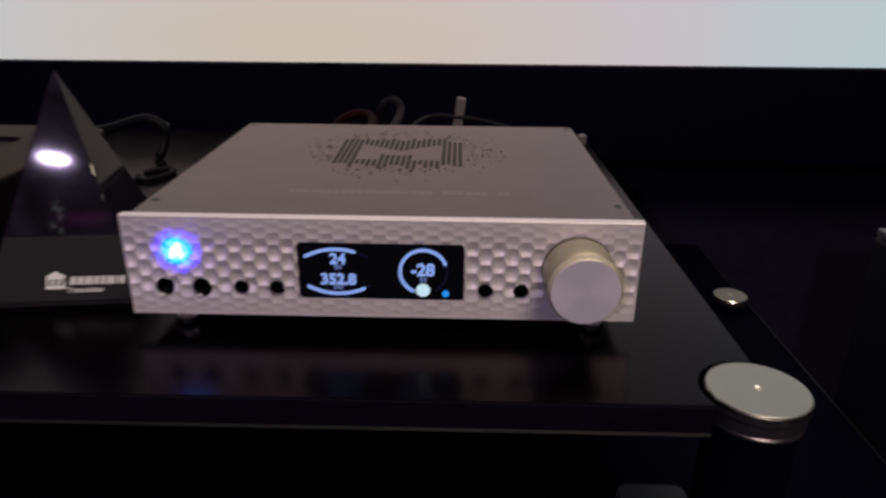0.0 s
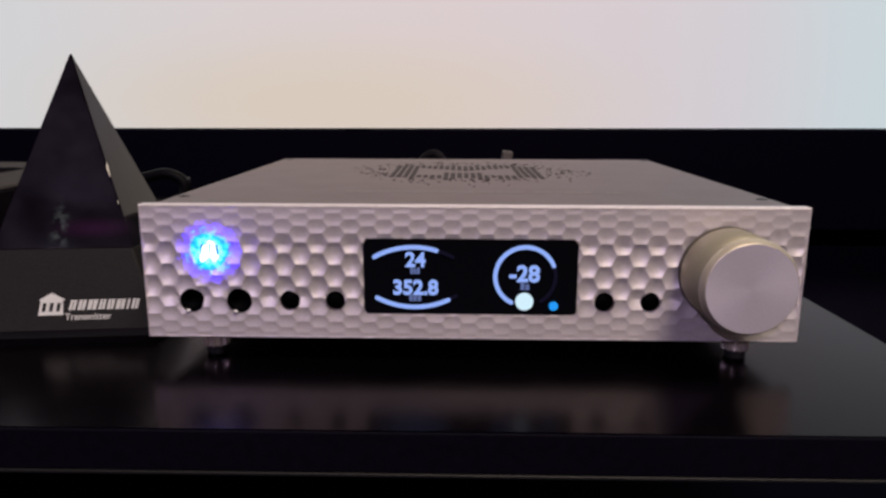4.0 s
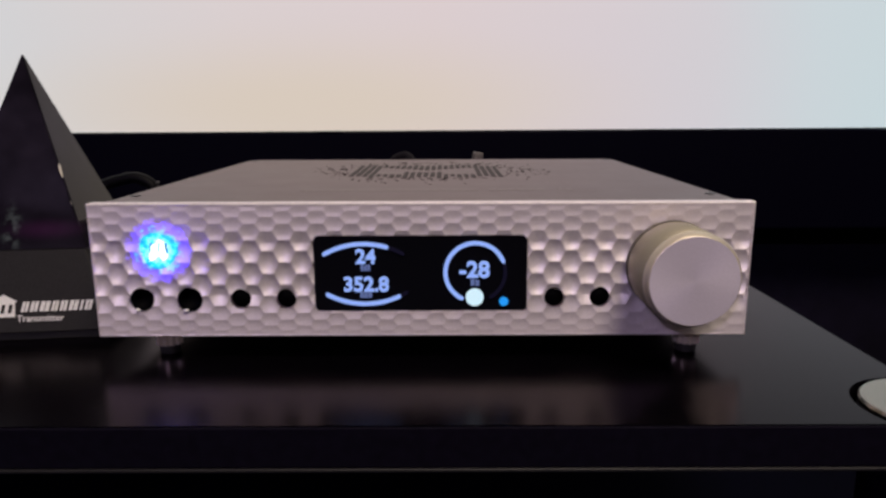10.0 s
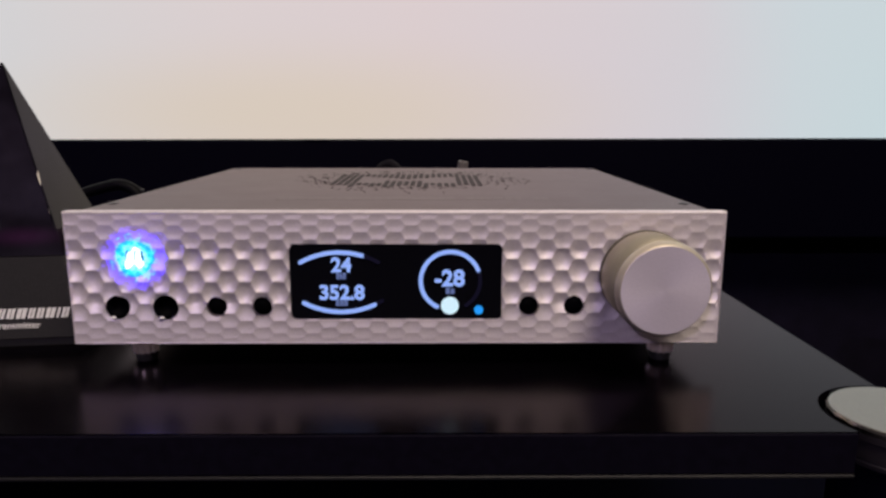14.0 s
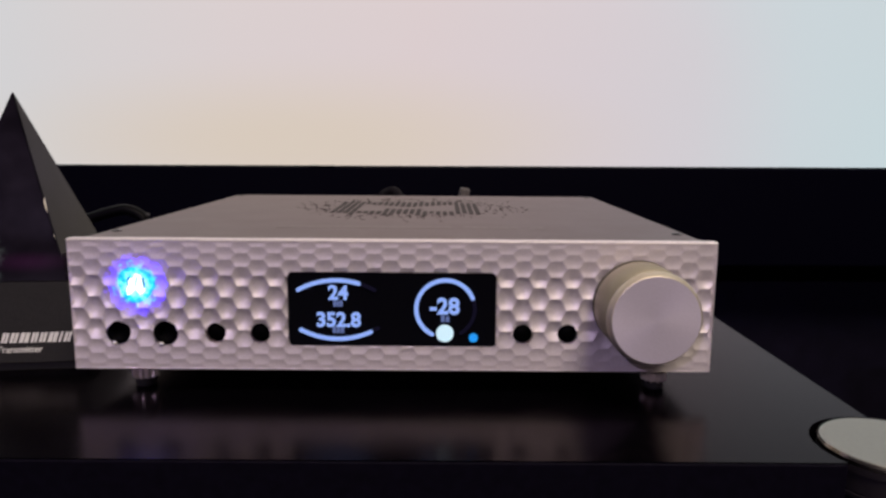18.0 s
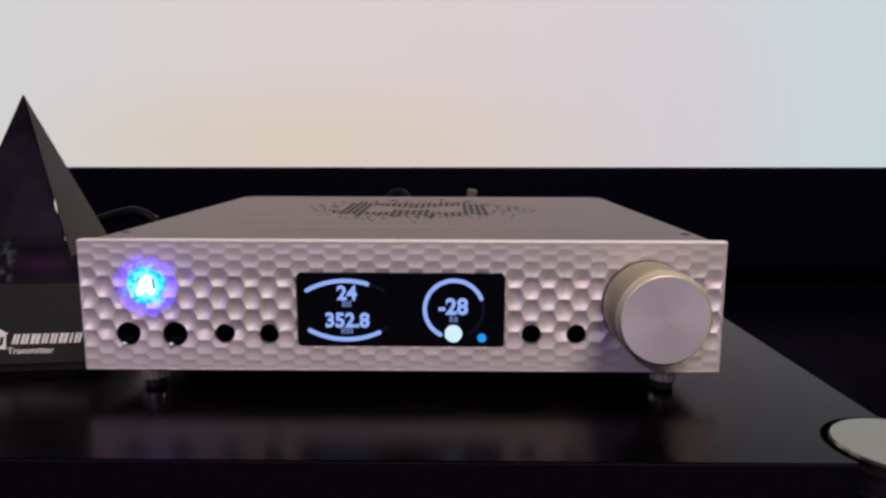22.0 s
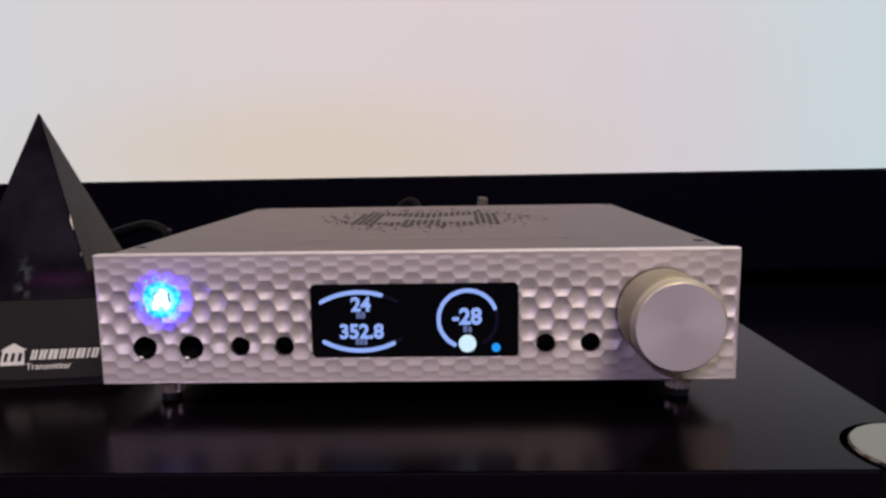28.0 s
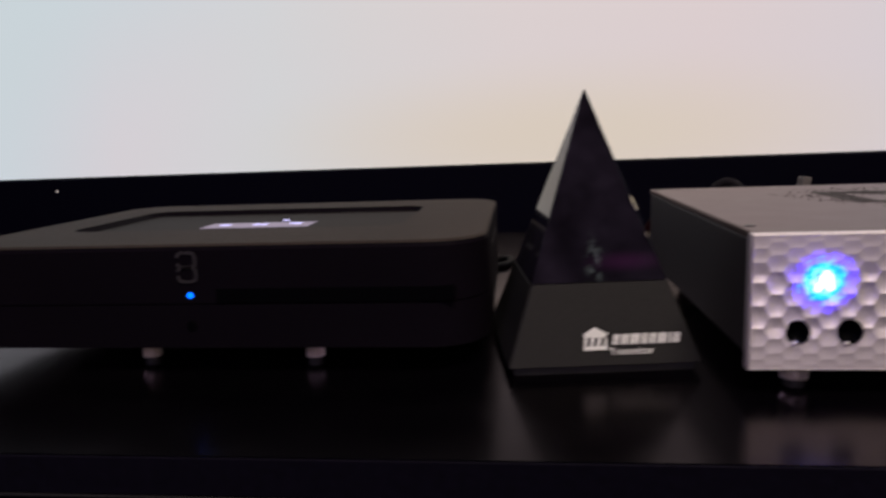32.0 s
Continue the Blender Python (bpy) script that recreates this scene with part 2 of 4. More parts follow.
M_CAP = mat("satin_aluminium_cap", (0.36, 0.338, 0.302), 0.45, 0.8, 0.05, 900, 0.15, 1800)
M_COLLAR = mat("dark_metal_collar", (0.16, 0.14, 0.16), 0.28, 0.9, 0.05, 600)
M_RIM = mat("polished_cap_rim", (0.50, 0.46, 0.40), 0.22, 1.0, 0.05, 600)
M_BEZEL = mat("black_tv_bezel", (0.0010, 0.0008, 0.0046), 0.6, spec=0.04)
M_WALL = mat("dark_brown_wall_paint", (0.0056, 0.0045, 0.0120), 0.8, 0, 0.2, 60, 0.3, 200, blotch=0.3, blotch_scale=4, spec=0.1)
M_CEIL = mat("ceiling_paint", (0.30, 0.28, 0.31), 0.8, 0, 0.05, 60, 0.2, 150)
M_WALL_PALE = mat("lilac_grey_wall_paint", (0.035, 0.032, 0.040), 0.8, 0, 0.1, 60, 0.3, 200, blotch=0.1, blotch_scale=4)
M_FLOOR = mat("dark_carpet", (0.008, 0.007, 0.007), 0.9, 0, 0.3, 250, 0.6, 400)
M_PYR = mat("smoked_black_acrylic", (0.0098, 0.0079, 0.0134), 0.045, 0, 0.3, 80, rough_var=0.008, blotch=0.4, blotch_scale=70)
M_PYR.node_tree.nodes["Principled BSDF"].inputs["IOR"].default_value = 1.17
M_PYR_BASE = mat("textured_black_plastic", (0.0138, 0.0131, 0.0133), 0.6, 0, 0.15, 900, 0.4, 1600, spec=0.18)
M_WHITE = mat("white_screen_print", (0.72, 0.72, 0.70), 0.5)
# one plastic in two tones: shade in the sides' colour, light in the top's
M_NODE = mat("matt_plastic_shaded", (0.0042, 0.0029, 0.0052), 0.6, 0, 0.2, 700, 0.25, 1800, blotch=0.1, spec=0.03)
M_NODE_TOP = mat("matt_plastic_lit_top", (0.031, 0.0220, 0.0178), 0.65, 0, 0.15, 700, 0.25, 1800, blotch=0.12, spec=0.08)
M_LOGO = mat("grey_logo", (0.030, 0.027, 0.030), 0.5, spec=0.3)
M_TOUCH = glow("touch_panel_lit", (0.80, 0.64, 0.86), 0.36)
M_TOUCH_GLASS = mat("matt_touch_panel", (0.015, 0.0108, 0.0092), 0.6, 0, 0.15, 500, spec=0.06)
M_TOUCH_KEY = glow("touch_key", (0.62, 0.58, 1.0), 1.5)
M_NODE_LED = glow("streamer_led", (0.0, 0.12, 1.0), 3.6)
M_RUBBER = mat("black_rubber", (0.012, 0.012, 0.012), 0.7)
M_CABLE_GREY = mat("grey_cable", (0.0075, 0.0062, 0.0085), 0.7, 0, 0.1, 300, spec=0.1)
M_CABLE_BLACK = mat("black_cable", (0.0018, 0.0017, 0.0026), 0.5, spec=0.08)
M_LEAD = mat("grey_lead", (0.016, 0.0145, 0.017), 0.55, 0, 0.1, 300)
M_CABLE_RED = mat("red_cable", (0.010, 0.0012, 0.0022), 0.7, spec=0.06)
M_CABLE_WHITE = mat("pale_cable", (0.10, 0.088, 0.085), 0.55, 0, 0.08, 400)
M_GREY_BOX = mat("grey_plastic", (0.018, 0.016, 0.019), 0.5, 0, 0.08, 200, spec=0.2)
M_SPEAKER = mat("black_ash_veneer", (0.0048, 0.0045, 0.0080), 0.5, 0, 0.3, 120, 0.3, 300, stretch=(1, 0.08, 1))
M_SPEAKER_TOP = mat("grey_ash_top", (0.10, 0.10, 0.105), 0.5, 0, 0.2, 120, stretch=(1, 0.08, 1))


# the infrared emitters inside the hood show as a faint purple glow through the acrylic
_nt = M_PYR.node_tree
_co = _nt.nodes.new("ShaderNodeTexCoord")
_di = _nt.nodes.new("ShaderNodeVectorMath")
_di.operation = "DISTANCE"
_di.inputs[1].default_value = (0.0066, -0.0240, 0.0972)
_mp = _nt.nodes.new("ShaderNodeMapping")
_mp.inputs["Scale"].default_value = (0.6, 1.0, 2.4)
_nt.links.new(_co.outputs["Object"], _mp.inputs["Vector"])
_nt.links.new(_mp.outputs["Vector"], _di.inputs[0])
_mr = _nt.nodes.new("ShaderNodeMapRange")
_mr.interpolation_type = "SMOOTHSTEP"
_mr.inputs["From Min"].default_value, _mr.inputs["From Max"].default_value = 0.0, 0.012
_mr.inputs["To Min"].default_value, _mr.inputs["To Max"].default_value = 0.020, 0.0
_nt.links.new(_di.outputs["Value"], _mr.inputs["Value"])
_nt.nodes["Principled BSDF"].inputs["Emission Color"].default_value = (0.70, 0.10, 0.60, 1)
_nt.links.new(_mr.outputs["Result"], _nt.nodes["Principled BSDF"].inputs["Emission Strength"])
# a pale reflection streak down the front of the hood, put into its colour
_ms = _nt.nodes.new("ShaderNodeMapping")
_ms.inputs["Scale"].default_value = (2.6, 0.0, 1.0)
_nt.links.new(_co.outputs["Object"], _ms.inputs["Vector"])
_ds = _nt.nodes.new("ShaderNodeVectorMath")
_ds.operation = "DISTANCE"
_ds.inputs[1].default_value = (-0.0040, 0.0, 0.0408)
_nt.links.new(_ms.outputs["Vector"], _ds.inputs[0])
_sm = _nt.nodes.new("ShaderNodeMapRange")
_sm.interpolation_type = "SMOOTHERSTEP"
_sm.inputs["From Min"].default_value, _sm.inputs["From Max"].default_value = 0.0, 0.014
_sm.inputs["To Min"].default_value, _sm.inputs["To Max"].default_value = 1.0, 0.0
_nt.links.new(_ds.outputs["Value"], _sm.inputs["Value"])
_dn = _nt.nodes.new("ShaderNodeTexNoise")
_dn.inputs["Scale"].default_value, _dn.inputs["Detail"].default_value = 330.0, 3.0
_nt.links.new(_co.outputs["Object"], _dn.inputs["Vector"])
_dr = _nt.nodes.new("ShaderNodeMapRange")
_dr.inputs["From Min"].default_value, _dr.inputs["From Max"].default_value = 0.42, 0.72
_dr.inputs["To Min"].default_value, _dr.inputs["To Max"].default_value = 0.0, 0.10
_nt.links.new(_dn.outputs["Fac"], _dr.inputs["Value"])
_dm = _nt.nodes.new("ShaderNodeMath")
_dm.operation = "MULTIPLY"
_nt.links.new(_sm.outputs["Result"], _dm.inputs[0]), _nt.links.new(_dr.outputs["Result"], _dm.inputs[1])
_dc = _nt.nodes.new("ShaderNodeVectorMath")
_dc.operation = "SCALE"
_dc.inputs[0].default_value = (0.75, 1.0, 1.0)
_nt.links.new(_dm.outputs[0], _dc.inputs["Scale"])
_ad = _nt.nodes.new("ShaderNodeVectorMath")
_base = _nt.nodes["Principled BSDF"].inputs["Base Color"]
_nt.links.new(_base.links[0].from_socket, _ad.inputs[0]), _nt.links.new(_dc.outputs["Vector"], _ad.inputs[1])
_nt.links.new(_ad.outputs["Vector"], _base)

# the laminate's lacquer: a soft, slightly rosy gloss that grows towards grazing view
_nt = M_SHELF.node_tree
_fr = _nt.nodes.new("ShaderNodeFresnel")
_fr.inputs["IOR"].default_value = 1.18
_gl = _nt.nodes.new("ShaderNodeBsdfGlossy")
_gl.inputs["Color"].default_value, _gl.inputs["Roughness"].default_value = (0.86, 0.755, 0.79, 1), 0.22
_nz = _nt.nodes.new("ShaderNodeTexNoise")
_nz.inputs["Scale"].default_value, _nz.inputs["Detail"].default_value = 55.0, 5.0
_rr = _nt.nodes.new("ShaderNodeMapRange")
_rr.inputs["From Min"].default_value, _rr.inputs["From Max"].default_value = 0.3, 0.7
_rr.inputs["To Min"].default_value, _rr.inputs["To Max"].default_value = 0.19, 0.25
_mx = _nt.nodes.new("ShaderNodeMixShader")
_nt.links.new(_nt.nodes.new("ShaderNodeTexCoord").outputs["Object"], _nz.inputs["Vector"])
_nt.links.new(_nz.outputs["Fac"], _rr.inputs["Value"])
_nt.links.new(_rr.outputs["Result"], _gl.inputs["Roughness"])
_nt.links.new(_fr.outputs["Fac"], _mx.inputs["Fac"])
_nt.links.new(_nt.nodes["Principled BSDF"].outputs["BSDF"], _mx.inputs[1])
_nt.links.new(_gl.outputs["BSDF"], _mx.inputs[2])
_nt.links.new(_mx.outputs["Shader"], _nt.nodes["Material Output"].inputs["Surface"])

# turning marks make the knob's face gleam in a fan
_nt = M_KNOB.node_tree
_tg = _nt.nodes.new("ShaderNodeTangent")
_tg.direction_type, _tg.axis = "RADIAL", "Z"
_nt.nodes["Principled BSDF"].inputs["Anisotropic"].default_value = 0.35
_nt.links.new(_tg.outputs["Tangent"], _nt.nodes["Principled BSDF"].inputs["Tangent"])


# ---- building helpers ----
def part(name, bm, material, parent=None, label="", smooth=False):
    """Links a bmesh as one mesh object under a thing or a part."""
    me = bpy.data.meshes.new(name)
    bm.to_mesh(me)
    bm.free()
    if smooth:
        me.polygons.foreach_set("use_smooth", [True] * len(me.polygons))
    me.materials.append(material)
    ob = new(name, me)
    if parent is not None:
        ob.parent = parent
    if label:
        ob["label"] = label
    return ob


def thing(name, label, category, at=(0, 0, 0), turn=0.0, group="", kind=""):
    ob = new(name)
    ob.empty_display_size = 0.02
    ob.matrix_world = pose(*at, 0, 0, turn)
    return tagged(ob, label, category, group, kind)


def block(x0, x1, y0, y1, z0, z1, bevel=0.0, seg=2):
    bm = bmesh.new()
    bmesh.ops.create_cube(bm, size=1)
    for v in bm.verts:
        v.co = Vector((x0 + (v.co.x + 0.5) * (x1 - x0), y0 + (v.co.y + 0.5) * (y1 - y0), z0 + (v.co.z + 0.5) * (z1 - z0)))
    if bevel:
        bmesh.ops.bevel(bm, geom=bm.edges[:], offset=bevel, segments=seg, profile=0.6, affect="EDGES")
    return bm


def lathe(profile, seg=48, m=None):
    """A turned body: profile of (radius, height) from bottom to top about z, moved by m."""
    bm = bmesh.new()
    rings = []
    for r, z in profile:
        if r <= 1e-7:
            rings.append([bm.verts.new((0, 0, z))])
        else:
            rings.append([bm.verts.new((r * math.cos(2 * math.pi * k / seg), r * math.sin(2 * math.pi * k / seg), z)) for k in range(seg)])
    for a, b in zip(rings, rings[1:]):
        for k in range(seg):
            j = (k + 1) % seg
            if len(a) == 1 and len(b) > 1:
                bm.faces.new((a[0], b[j], b[k]))
            elif len(b) == 1 and len(a) > 1:
                bm.faces.new((a[k], a[j], b[0]))
            elif len(a) > 1:
                bm.faces.new((a[k], a[j], b[j], b[k]))
    for ring, flip in ((rings[0], True), (rings[-1], False)):
        if len(ring) > 1:
            bm.faces.new(ring[::-1] if flip else ring)
    if m is not None:
        bm.transform(m)
    return bm


def prism(points, y0, y1):
    """A flat outline in x and z, given thickness along y from y0 (front) to y1."""
    bm = bmesh.new()
    a = [bm.verts.new((x, y0, z)) for x, z in points]
    b = [bm.verts.new((x, y1, z)) for x, z in points]
    n = len(points)
    bm.faces.new(a), bm.faces.new(b[::-1])
    for k in range(n):
        bm.faces.new((a[k], b[k], b[(k + 1) % n], a[(k + 1) % n]))
    bmesh.ops.recalc_face_normals(bm, faces=bm.faces[:])
    return bm


def slab(points, z0, z1):
    """A flat outline in x and y, given thickness along z."""
    bm = prism(points, -z1, -z0)
    bm.transform(Matrix(((1, 0, 0, 0), (0, 0, 1, 0), (0, -1, 0, 0), (0, 0, 0, 1))))
    bmesh.ops.recalc_face_normals(bm, faces=bm.faces[:])
    return bm


def rounded(x0, x1, y0, y1, r, seg=8):
    """The outline of a rectangle with round corners."""
    out = []
    for cx, cy, a in ((x1 - r, y1 - r, 0), (x0 + r, y1 - r, 90), (x0 + r, y0 + r, 180), (x1 - r, y0 + r, 270)):
        out += [(cx + r * math.cos(radians(a + 90 * k / seg)), cy + r * math.sin(radians(a + 90 * k / seg))) for k in range(seg + 1)]
    return out


def arc_band(cx, cz, r, a0, a1, width, y0, y1, seg=40):
    """A stretch of a ring with rounded ends, in x and z."""
    ang = [radians(a0 + (a1 - a0) * k / seg) for k in range(seg + 1)]
    way = 1 if a1 > a0 else -1
    out = [(cx + (r + width / 2) * math.cos(a), cz + (r + width / 2) * math.sin(a)) for a in ang]
    for a, s in ((ang[-1], 1), (ang[0], -1)):
        if s == 1:
            ex, ez = cx + r * math.cos(a), cz + r * math.sin(a)
            out += [(ex + width / 2 * math.cos(a + way * math.pi * k / 6), ez + width / 2 * math.sin(a + way * math.pi * k / 6)) for k in range(1, 6)]
            out += [(cx + (r - width / 2) * math.cos(b), cz + (r - width / 2) * math.sin(b)) for b in reversed(ang)]
        else:
            ex, ez = cx + r * math.cos(a), cz + r * math.sin(a)
            out += [(ex + width / 2 * math.cos(a + way * math.pi * (1 + k / 6)), ez + width / 2 * math.sin(a + way * math.pi * (1 + k / 6))) for k in range(1, 6)]
    return prism(out, y0, y1)


def tube(points, radius, seg=10, steps=10):
    """A round cable that glides through the points."""
    pts = [Vector(p) for p in points]
    ext = [2 * pts[0] - pts[1], *pts, 2 * pts[-1] - pts[-2]]
    line = []
    for a, b, c, d in zip(ext, ext[1:], ext[2:], ext[3:]):
        for k in range(steps):
            u = k / steps
            line.append(0.5 * (2 * b + (c - a) * u + (2 * a - 5 * b + 4 * c - d) * u * u + (3 * b - a - 3 * c + d) * u ** 3))
    line.append(pts[-1])
    bm = bmesh.new()
    rings, side = [], None
    for k, p in enumerate(line):
        ahead = (line[min(k + 1, len(line) - 1)] - line[max(k - 1, 0)]).normalized()
        if side is None:
            side = ahead.orthogonal().normalized()
        side = (side - ahead * side.dot(ahead)).normalized()
        up = ahead.cross(side)
        rings.append([bm.verts.new(p + radius * (math.cos(2 * math.pi * j / seg) * side + math.sin(2 * math.pi * j / seg) * up)) for j in range(seg)])
    for a, b in zip(rings, rings[1:]):
        for j in range(seg):
            bm.faces.new((a[j], a[(j + 1) % seg], b[(j + 1) % seg], b[j]))
    bm.faces.new(rings[0][::-1]), bm.faces.new(rings[-1])
    bmesh.ops.recalc_face_normals(bm, faces=bm.faces[:])
    return bm


def lettering(text, size, material, parent, name, m, depth=0.0002, label="", bold=0.032):
    """Solid letters in the built-in font; size is the height of the capitals' body."""
    cu = bpy.data.curves.new(name, "FONT")
    cu.body, cu.size, cu.extrude, cu.align_x, cu.align_y = text, size, depth, "CENTER", "CENTER"
    cu.offset = size * bold
    tmp = bpy.data.objects.new(name + "_outline", cu)
    me = bpy.data.meshes.new_from_object(tmp)
    bpy.data.objects.remove(tmp)
    me.transform(m)
    me.materials.clear()
    me.materials.append(material)
    ob = new(name, me)
    ob.parent = parent
    if label:
        ob["label"] = label
    return ob


UPRIGHT = pose(0, 0, 0, 90)


# ---- the room ----
ROOM = (-1.9, 1.7, -3.5, 0.53, -0.62, 1.75)


def room():
    x0, x1, y0, y1, z0, z1 = ROOM
    w = 0.1
    for name, bm, m, label in (
        ("floor", block(x0 - w, x1 + w, y0 - w, y1 + w, z0 - w, z0), M_FLOOR, "dark carpeted floor of a dim media room"),
        ("ceiling", block(x0 - w, x1 + w, y0 - w, y1 + w, z1, z1 + w), M_CEIL, "plain painted ceiling of a dim media room"),
        ("wall_north", block(x0 - w, x1 + w, y1, y1 + w, z0, z1), M_WALL, "dark brown painted wall behind the large screen"),
        ("wall_south", block(x0 - w, x1 + w, y0 - w, y0, z0, z1), M_WALL_PALE, "dark grey painted wall of the media room"),
        ("wall_west", block(x0 - w, x0, y0, y1, z0, z1), M_WALL_PALE, "dark grey painted side wall of the media room"),
        ("wall_east", block(x1, x1 + w, y0, y1, z0, z1), M_WALL_PALE, "dark grey painted side wall of the media room"),
    ):
        tagged(part(name, bm, m), label, name.split("_")[0], kind="structure")


room()


# ---- the large screen ----
def television():
    tv = thing("television", "large black flat television showing a bright pale picture on the wall", "television", (-0.101, 0.457, 0.0615))
    tv.matrix_world = pose(-0.101, 0.457, 0.0619, 0, -0.15, 0)
    half, high = 0.83, 0.935
    part("display_panel", block(-half, half, 0.004, 0.02, 0, high), picture_light(), tv, "bright near-white picture, warm in its middle")
    bez = part("bezel", block(-half - 0.03, half + 0.03, -0.004, 0.012, -0.098, -0.0006, 0.002), M_BEZEL, tv, "deep black lower bezel")
    part("bezel_side", block(-half - 0.03, -half - 0.0006, -0.004, 0.012, 0.0, high, 0.002), M_BEZEL, tv)
    part("bezel_side", block(half + 0.0006, half + 0.03, -0.004, 0.012, 0.0, high, 0.002), M_BEZEL, tv)
    part("bezel_top", block(-half - 0.03, half + 0.03, -0.004, 0.012, high + 0.0006, high + 0.03, 0.002), M_BEZEL, tv)
    part("back_cover", block(-half, half, 0.022, 0.0725, -0.07, high, 0.006), M_BEZEL, tv)
    part("notch", block(-0.012, 0.012, -0.0052, -0.0042, -0.0016, 0.0002, 0.0003, 1), M_BEZEL, bez, "small raised notch at the middle of the bezel")
    part("standby_mark", lathe([(0.0016, 0), (0.0016, 0.0006), (0, 0.0008)], 12, pose(-0.5645, -0.004, -0.0135, 90)), M_WHITE, bez, "tiny white mark")


television()


# ---- the rack ----
def post_with_cap(rack, x, y, z_low, z_top, r=0.0165, deep=0.0124):
    """A round post whose head is a dark metal collar of the given depth under a satin cap with a bright rim."""
    h, at = deep, pose(x, y, 0)
    post = part("post", lathe([(r, z_low), (r, z_top - h - 0.0001)], 40, at), M_POST, rack, smooth=False)
    part("collar", lathe([(r + 0.0014, z_top - h * 0.80), (r + 0.0017, z_top - h * 0.78), (r + 0.0018, z_top - 0.0045), (r + 0.0024, z_top - 0.0040), (r + 0.0024, z_top - 0.0022)], 96, at), M_COLLAR, post, "dark metal collar")
    part("lower_ring", lathe([(r + 0.0003, z_top - h), (r + 0.0014, z_top - h * 0.97), (r + 0.0016, z_top - h * 0.86), (r + 0.0011, z_top - h * 0.82)], 96, at), M_COLLAR, post, "thin dark metal ring")
    part("rim", lathe([(r + 0.0024, z_top - 0.0021), (r + 0.00235, z_top - 0.0008), (r + 0.0018, z_top - 0.0001)], 96, at), M_RIM, post, "bevelled polished rim")
    part("cap", lathe([(r + 0.0016, z_top - 0.0020), (r + 0.0017, z_top - 0.0002), (r + 0.0013, z_top + 0.0001), (0.0, z_top + 0.0001)], 72, at), M_CAP, post, "round satin aluminium cap")
    part("cap_screw", lathe([(0.0016, z_top - 0.0004), (0.0015, z_top + 0.0003), (0.0010, z_top + 0.0005), (0.0007, z_top + 0.0002), (0, z_top + 0.0002)], 16, at), M_STEEL, post)
    return post


def rack():
    rk = thing("equipment_rack", "black laminate equipment rack with round aluminium-capped posts", "rack", (0, 0, 0))
    # the front corners are cut out round the posts
    px, py, cut = 0.1505, -0.0376, 0.0222
    a0, a1 = math.pi - math.asin((-0.0484 - py) / cut), math.acos((0.156 - px) / cut)
    notch = [(px + cut * math.cos(a0 + (a1 - a0) * k / 16), py + cut * math.sin(a0 + (a1 - a0) * k / 16)) for k in range(17)]
    shelf = part("shelf", slab([(-0.64, -0.0484), *notch, (0.156, 0.41), (-0.64, 0.41)], -0.0134, 0.0), M_SHELF, rk, "black satin laminate top shelf")
    part("edge_band", block(-0.64, notch[0][0] - 0.0006, -0.0496, -0.0485, -0.0121, -0.0002, 0.0003, 1), M_EDGE, shelf, "dull black front edge band")
    part("edge_trim", block(-0.639, notch[0][0] - 0.0006, -0.0500, -0.0486, -0.0134, -0.0123, 0.0003, 1), M_LIP, shelf, "thin pale line along the lower front edge")
    low = part("lower_shelf", block(-0.64, 0.283, -0.20, 0.41, -0.130, -0.112, 0.0012, 2), M_POST, rk, "wider black lower shelf")
    # the highlight on the shelf's right edge, added as a thin pale strip
    part("side_highlight", block(0.2832, 0.2840, -0.199, 0.409, -0.1130, -0.1118), M_LIP, low)
    for x in (px, -0.6625):
        post_with_cap(rk, x, py, ROOM[4], 0.0009, 0.0176)
        part("rear_post", lathe([(0.0155, ROOM[4]), (0.0155, -0.0135)], 40, pose(x * 0.9, 0.36, 0)), M_POST, rk)
    for x, y in ((0.264, 0.262), (0.264, -0.18), (-0.62, -0.18)):
        post_with_cap(rk, x, y, ROOM[4], -0.100, 0.0118, 0.0060)


rack()


def side_things():
    sp = thing("loudspeaker_cabinet", "black ash loudspeaker cabinet with a grey top standing beside the rack", "speaker", (0.3054, -0.1713, ROOM[4]))
    part("body", block(0, 0.28, 0, 0.33, 0.0, 0.6136, 0.003), M_SPEAKER, sp)
    part("top_panel", block(0.0005, 0.2795, 0.0005, 0.3295, 0.6140, 0.6186, 0.0008), M_SPEAKER_TOP, sp, "grey top panel")
    bx = thing("power_adapter", "small grey plastic adapter lying on the lower shelf", "adapter", (0.118, -0.034, -0.112))
    part("housing", slab(rounded(0, 0.036, 0, 0.060, 0.006), 0.0, 0.008), M_GREY_BOX, bx)
    part("lid", slab(rounded(0.0008, 0.0352, 0.0008, 0.0592, 0.0055), 0.0084, 0.012), M_GREY_BOX, bx)
    part("seam", slab(rounded(0.0010, 0.0350, 0.0010, 0.0590, 0.0055), 0.0080, 0.0084), M_RUBBER, bx)


side_things()

# ---- the silver amplifier ----
PX, Z0, Z1 = 0.1100, 0.0093, 0.055
COL, ROW = 0.005622, 0.0077
HOLES = ((-0.0944, 0.0222, 0.0041), (-0.0782, 0.0222, 0.0043), (-0.0610, 0.0224, 0.0034), (-0.0456, 0.0224, 0.0034),
         (0.0448, 0.0226, 0.0034), (0.0602, 0.0227, 0.0034))
SCR = (-0.0358, 0.0356, 0.0180, 0.0441)


def stretched(z):
    """Height over the plate's middle, drawn out towards the edges, where the rows of hollows crowd together."""
    d = abs(z - 0.0325)
    e = max(0.0, d - 0.009)
    return math.copysign(d + 48.0 * e * e, z - 0.0325), 1.0 + 96.0 * e


